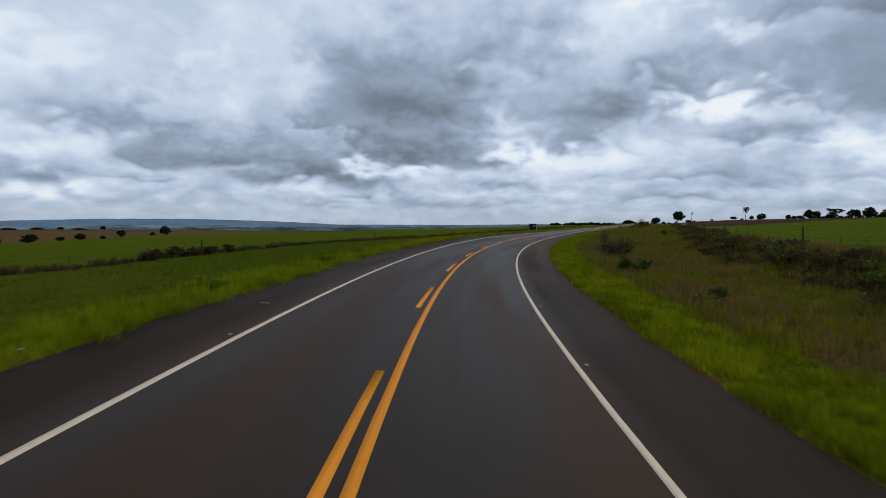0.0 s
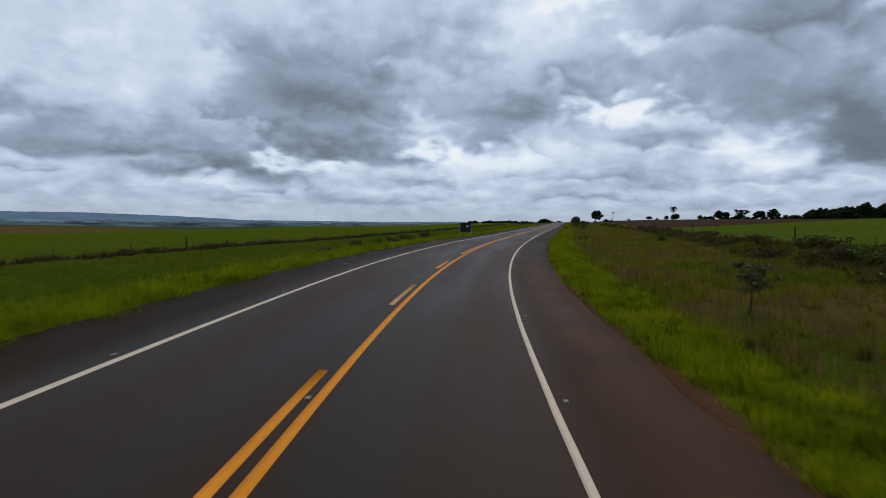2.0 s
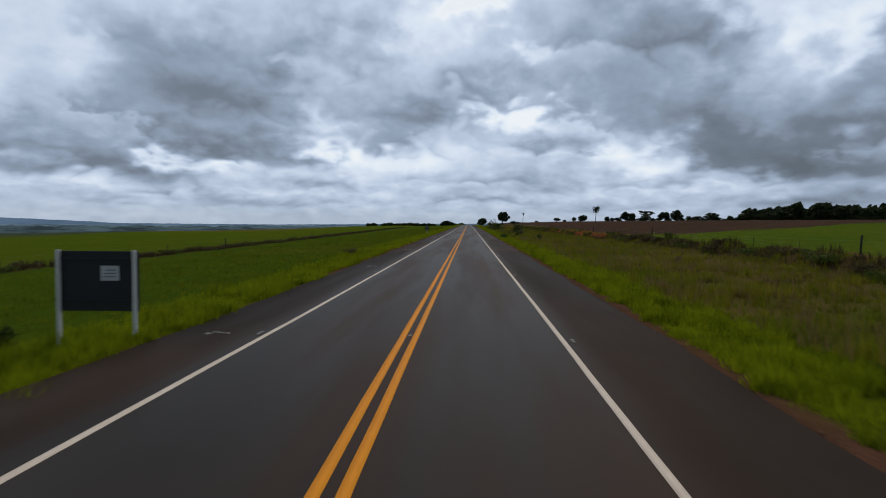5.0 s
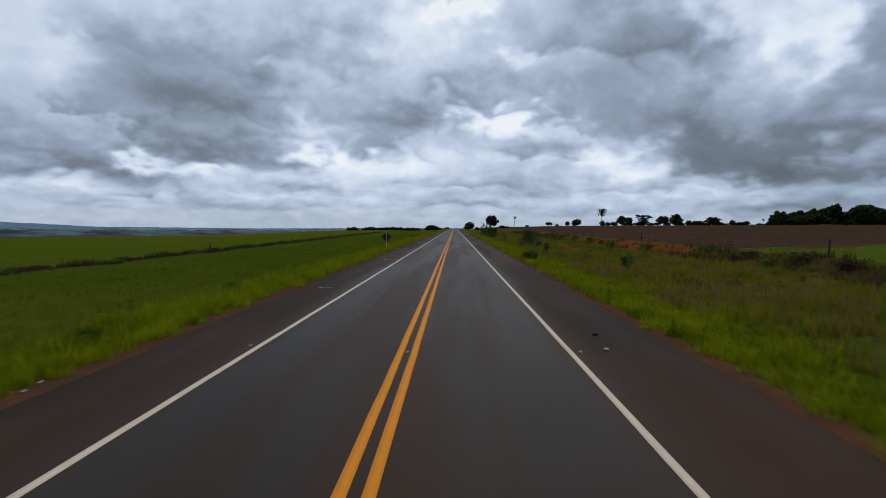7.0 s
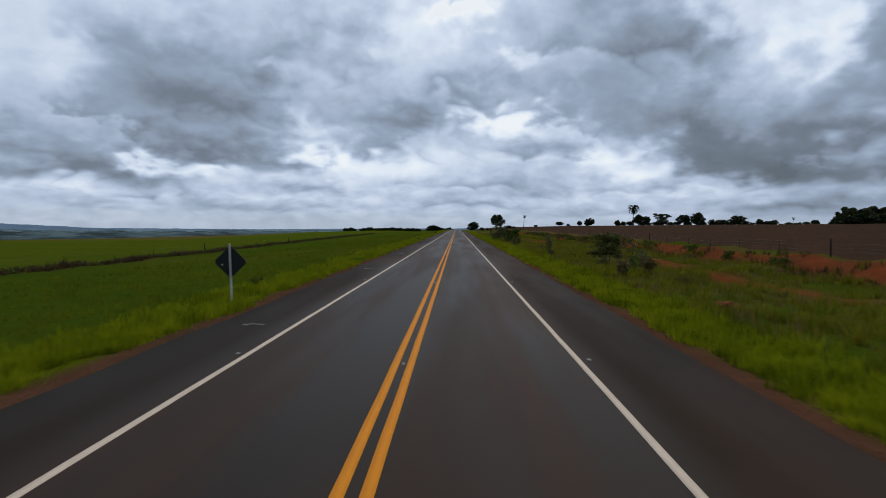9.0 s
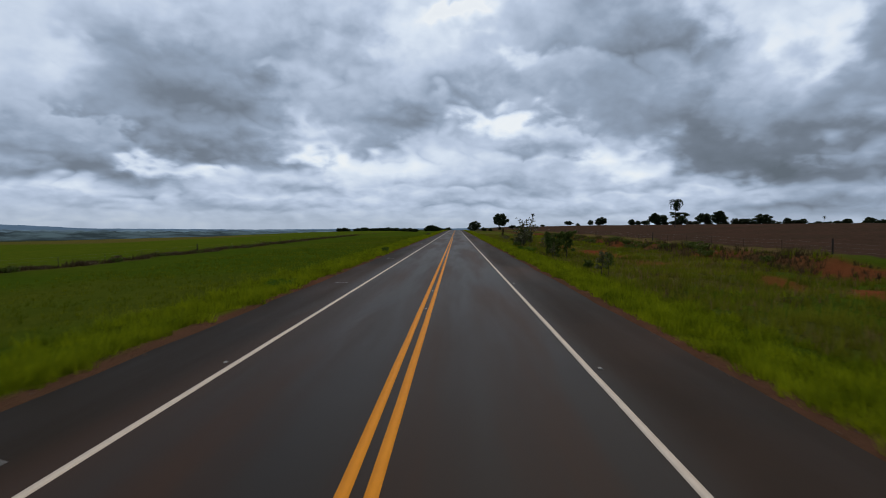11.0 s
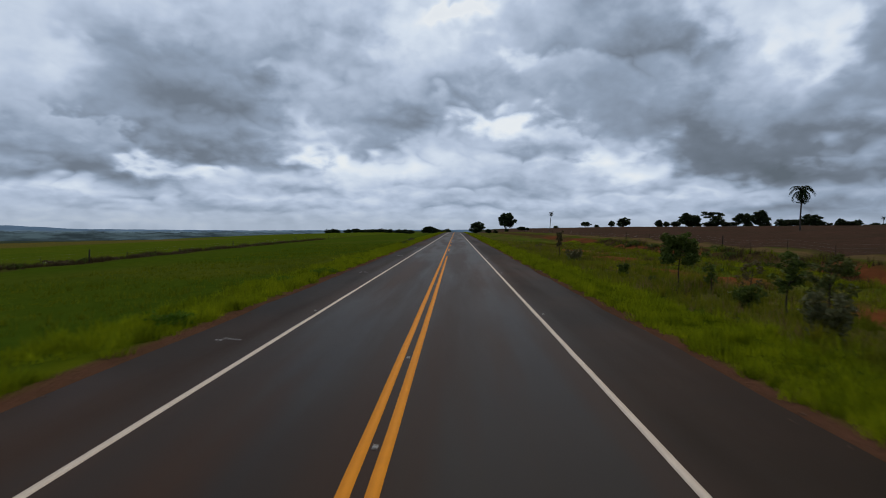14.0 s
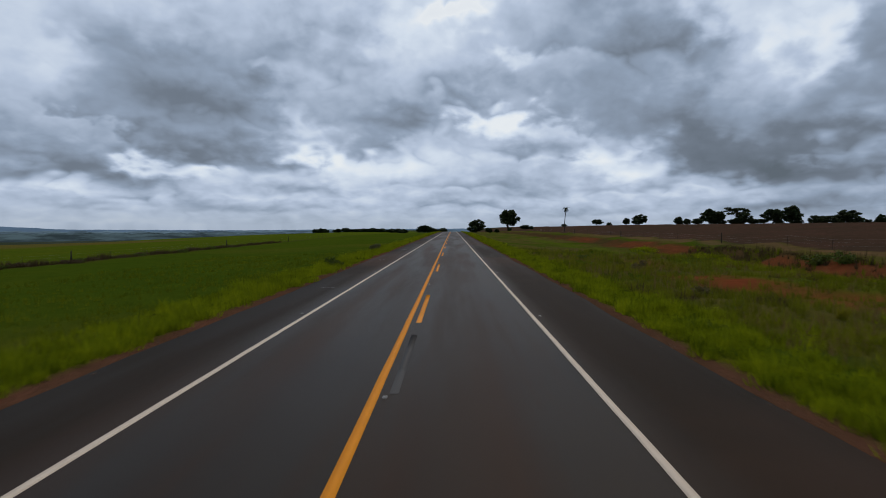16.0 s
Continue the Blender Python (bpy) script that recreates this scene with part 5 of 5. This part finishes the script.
for i, (s, u, r) in enumerate(((11.7, -6.0, 0.08), (9.2, -6.4, 0.07), (9.9, -6.5, 0.06), (88.5, -6.2, 0.10), (98.1, 6.9, 0.07), (109.7, -6.3, 0.10), (110.9, -6.5, 0.07), (126.6, -6.2, 0.09), (183.7, -6.2, 0.09), (183.2, -6.1, 0.08), (210.5, 6.8, 0.08), (67.9, -6.1, 0.07), (116.0, -6.2, 0.09), (104.5, -6.2, 0.06), (193.5, 7.0, 0.08), (220.5, 7.1, 0.08), (262.0, -6.1, 0.06), (340.0, 6.9, 0.07), (386.0, 6.8, 0.06))):
    scrap("litter", s, u, r * 0.65, PAPER, "small pale scrap of litter at the grass edge", "litter", i)
scrap("litter", 187.0, 4.55, 0.09, PAPER, "small pale scrap of litter on the shoulder", "litter", 61, True)
scrap("tyre_scrap", 188.8, 4.75, 0.13, RUBBER, "black shred of tyre rubber on the shoulder", "tyre scrap", 60, True)

scrap("soil_mound", 247.2, 12.4, 0.52, RED_SOIL, "small mound of bare red earth in the grass", "soil mound", 3)

# loose stones along the soil strips
rng = np.random.default_rng(90)
n = 2600
side = np.where(rng.random(n) < 0.5, -1.0, 1.0)
s = rng.uniform(-2, 440, n)
u = np.where(side > 0, ROAD_RIGHT, ROAD_LEFT) + side * (rng.normal(size=n) * 0.16 + 0.10)
r = 0.012 + 0.028 * rng.random(n) ** 3
x, y = plan(s, u)
z = np.where(np.abs(u) > np.where(side > 0, ROAD_RIGHT, -ROAD_LEFT), ground_height(s, u), road_height(s, u)) + r * 0.2
corner = np.array([(1, 0, 0), (0, 1, 0), (-1, 0, 0), (0, -1, 0), (0, 0, 0.8), (0, 0, -0.8)])
face = np.array([(0, 1, 4), (1, 2, 4), (2, 3, 4), (3, 0, 4), (1, 0, 5), (2, 1, 5), (3, 2, 5), (0, 3, 5)])
v = np.stack([x, y, z], 1)[:, None] + corner[None] * r[:, None, None] * (0.7 + 0.6 * rng.random((n, 6, 1)))
tagged(new("gravel", mesh_from("gravel", v.reshape(-1, 3), (face[None] + 6 * np.arange(n)[:, None, None]).reshape(-1, 3), [STONE])), "loose reddish gravel along the asphalt edge", "gravel", kind="stuff")

# ---- grass ----
DULL_BLADE = foliage("dull_rough_blades", (0.072, 0.086, 0.006), (0.225, 0.225, 0.018), 0.7, 0.4, 0.18)
DRY_STALK = foliage("dark_dry_stalks", (0.055, 0.038, 0.018), (0.105, 0.075, 0.036), 0.8, 0.3)


def blades(name, count, seed, s_range, place_u, height, mat, label, wide=0.02, lean=0.35, patchy=0.0, clump=5, wave=1.5):
    """Grass blades in tufts: one mesh of single blades."""
    rng = np.random.default_rng(seed)
    tufts = count // clump
    s = rng.uniform(*s_range, tufts)
    u = place_u(rng, s)
    keep = (waves(s, u * 1.0, 3.1, seed) > patchy - 1.0) & (np.where(u > 0, red_earth(s, u), 0.0) < 0.35 + 0.4 * rng.random(tufts))
    s, u = s[keep], u[keep]
    s, u = np.repeat(s, clump), np.repeat(u, clump)
    n = len(s)
    s, u = s + rng.normal(size=n) * 0.07, u + rng.normal(size=n) * 0.07
    x, y = plan(s, u)
    z = ground_height(s, u)
    h = height * (0.45 + 0.9 * rng.random(n)) * (1 + 0.55 * waves(s, u, wave, seed + 1.0) + 0.4 * waves(s, u, wave * 0.4, seed + 4.0))
    h = np.maximum(h, height * 0.2)
    a, b = rng.random(n) * 2 * np.pi, rng.random(n) * 2 * np.pi
    w = wide * (0.7 + 0.6 * rng.random(n))
    dx, dy = np.cos(a) * w, np.sin(a) * w
    ln = lean * h * rng.random(n)
    base = np.stack([x, y, z - 0.04], 1)
    v = np.stack([base + np.stack([-dx, -dy, 0 * x], 1), base + np.stack([dx, dy, 0 * x], 1),
                  base + np.stack([np.cos(b) * ln, np.sin(b) * ln, h + 0.04], 1)], 1).reshape(-1, 3)
    return tagged(new(name, mesh_from(name, v, np.arange(n * 3).reshape(-1, 3), [mat])), label, "grass", kind="stuff")


def mounds(name, count, each, seed, s_range, place_u, height, radius, mat, label, wide=0.014, gather=0.0):
    """Rounded, overhanging grass mounds, each of many blades that lean outwards."""
    rng = np.random.default_rng(seed)
    s = rng.uniform(*s_range, count)
    u = place_u(rng, s)
    size = 0.6 + 0.8 * rng.random(count)
    keep = np.where(u > 0, red_earth(s, u), 0.0) < 0.3
    if gather:
        keep &= waves(s, u, gather, seed * 0.37) > 0.12
    s, u, size = s[keep], u[keep], size[keep]
    s, u, size = np.repeat(s, each), np.repeat(u, each), np.repeat(size, each)
    n = len(s)
    a, q = rng.random(n) * 2 * np.pi, np.sqrt(rng.random(n))
    r = radius * size * q
    x, y = plan(s + np.sin(a) * r, u + np.cos(a) * r)
    z = ground_height(s, u)
    h = height * size * (1.05 - 0.75 * q * q) * (0.6 + 0.6 * rng.random(n))
    b = a + rng.normal(size=n) * 0.7
    w = wide * (0.7 + 0.6 * rng.random(n))
    turn = rng.random(n) * 2 * np.pi
    dx, dy = np.cos(turn) * w, np.sin(turn) * w
    out = (0.15 + 0.5 * q) * h * (0.5 + rng.random(n))
    base = np.stack([x, y, z - 0.05], 1)
    tip = np.stack([np.cos(b) * out, np.sin(b) * out, h + 0.05], 1)
    v = np.stack([base + np.stack([-dx, -dy, 0 * x], 1), base + np.stack([dx, dy, 0 * x], 1), base + tip], 1).reshape(-1, 3)
    return tagged(new(name, mesh_from(name, v, np.arange(n * 3).reshape(-1, 3), [mat])), label, "grass", kind="stuff")


def edge_wander(s, seed):
    return 0.14 * waves(s, s * 0 + seed, 1.6, seed) + 0.12 * waves(s, s * 0, 0.55, seed + 3)


def verge_right(rng, s):
    return ROAD_RIGHT + 0.12 + soil_width(s, s * 0 + 9.0) + edge_wander(s, 1.0) + 3.0 * rng.random(len(s)) ** 1.5


def verge_left(rng, s):
    return ROAD_LEFT - 0.12 - soil_width(s, s * 0 - 9.0) - edge_wander(s, 2.0) - 4.0 * rng.random(len(s)) ** 1.5


def rough_right(rng, s):
    return 9.5 + 19.0 * rng.random(len(s)) ** 1.2


def bank_right(rng, s):
    return bank_foot(s) - 0.6 + 4.6 * rng.random(len(s))


def bank_green(rng, s):
    return bank_foot(s) - 3.2 + 3.8 * rng.random(len(s))


def fence_strip(rng, s):
    return fence_left(s) + 0.55 * rng.normal(size=len(s))


def low_left(rng, s):
    return -8.5 - 22.0 * rng.random(len(s)) ** 1.3


blades("verge_grass", 300000, 1, (-4, 480), verge_right, 0.19, VERGE_BLADE, "fresh bright green grass along the asphalt edge", 0.016, patchy=0.4)
blades("verge_grass", 280000, 2, (-4, 480), verge_left, 0.21, VERGE_BLADE, "fresh bright green grass along the asphalt edge", 0.016, patchy=0.4)
blades("grass_tussocks", 70000, 8, (-4, 480), verge_right, 0.30, VERGE_BLADE, "taller tussocks in the bright verge grass", 0.014, 0.8, 0.9, 60)
blades("grass_tussocks", 70000, 9, (-4, 480), verge_left, 0.36, VERGE_BLADE, "taller tussocks in the bright verge grass", 0.014, 0.8, 0.9, 60)
blades("rough_grass", 80000, 16, (228, 470), rough_right, 0.36, DULL_BLADE, "uneven dull green rough grass", 0.022, patchy=0.7, clump=8, wave=4)
blades("rough_grass", 110000, 3, (0, 228), rough_right, 0.40, ROUGH_BLADE, "uneven olive green rough grass", 0.022, patchy=0.7, clump=8, wave=4)
blades("dry_grass", 50000, 14, (228, 470), rough_right, 0.42, TAN_BLADE, "tan dry grass stalks among the rough", 0.014, 0.5, 0.95, 8, 5)
blades("rough_grass", 90000, 15, (222, 470), rough_right, 0.36, DULL_BLADE, "green grass of the rough ground", 0.022, 0.5, 0.5, 8, 4)
blades("rough_grass", 60000, 17, (0, 228), rough_right, 0.34, LOW_BLADE, "green grass among the olive rough", 0.022, 0.5, 0.75, 8, 4)
blades("dry_grass", 64000, 4, (0, 228), rough_right, 0.5, TAN_BLADE, "tan dry grass stalks among the rough", 0.014, 0.5, 0.85, 8, 5)
blades("pasture_grass", 170000, 5, (0, 470), low_left, 0.22, LOW_BLADE, "low dark green pasture grass", 0.018, patchy=0.6, clump=7, wave=5)
blades("rough_tussocks", 45000, 10, (0, 470), rough_right, 0.48, ROUGH_BLADE, "tall olive grass tussocks standing out of the rough", 0.02, 0.9, 1.2, 70, 3)
blades("bank_grass", 60000, 11, (0, 470), bank_right, 0.55, DRY_STALK, "rank dark brown grass along the cut bank", 0.025, 0.6, 0.5, 9, 4)
blades("bank_grass", 40000, 18, (0, 470), bank_right, 0.45, LOW_BLADE, "dark green grass along the cut bank", 0.025, 0.6, 0.8, 9, 4)
blades("fence_grass", 55000, 12, (0, 560), fence_strip, 0.50, DRY_STALK, "dark dry grass grown through the old fence", 0.03, 0.5, 0.2, 8, 4)
blades("far_verge_grass", 60000, 6, (480, 760), verge_right, 0.30, VERGE_BLADE, "bright grass along the far road", 0.04)
blades("far_verge_grass", 60000, 7, (480, 760), verge_left, 0.30, VERGE_BLADE, "bright grass along the far road", 0.04)
mounds("grass_mounds", 1500, 90, 41, (-4, 470), verge_right, 0.40, 0.38, VERGE_BLADE, "rounded lush green grass mounds along the asphalt edge")
mounds("grass_mounds", 1500, 90, 42, (-4, 470), verge_left, 0.46, 0.42, VERGE_BLADE, "rounded lush green grass mounds along the asphalt edge")
mounds("rough_mounds", 1500, 80, 43, (0, 470), rough_right, 0.50, 0.55, LOW_BLADE, "dark green grass mounds in the rough ground", 0.018, 5.5)
mounds("rough_mounds", 1700, 70, 45, (0, 230), rough_right, 0.50, 0.60, TAN_BLADE, "tan dry grass mounds in the rough ground", 0.016, 8.0)
mounds("rough_mounds", 500, 90, 46, (0, 75), rough_right, 0.45, 0.65, TAN_BLADE, "tan dry grass mounds in the hollow of the bend", 0.016)
mounds("rough_mounds", 1000, 70, 44, (0, 470), rough_right, 0.45, 0.60, DRY_STALK, "brown dry grass mounds in the rough ground", 0.016, 6.5)
mounds("rough_mounds", 900, 70, 47, (90, 470), rough_right, 0.40, 0.55, VERGE_BLADE, "bright green grass mounds in the rough ground", 0.016, 7.0)
mounds("bank_mounds", 420, 90, 48, (372, 480), bank_green, 0.42, 0.60, VERGE_BLADE, "bright green grass mounds at the foot of the bank", 0.018)
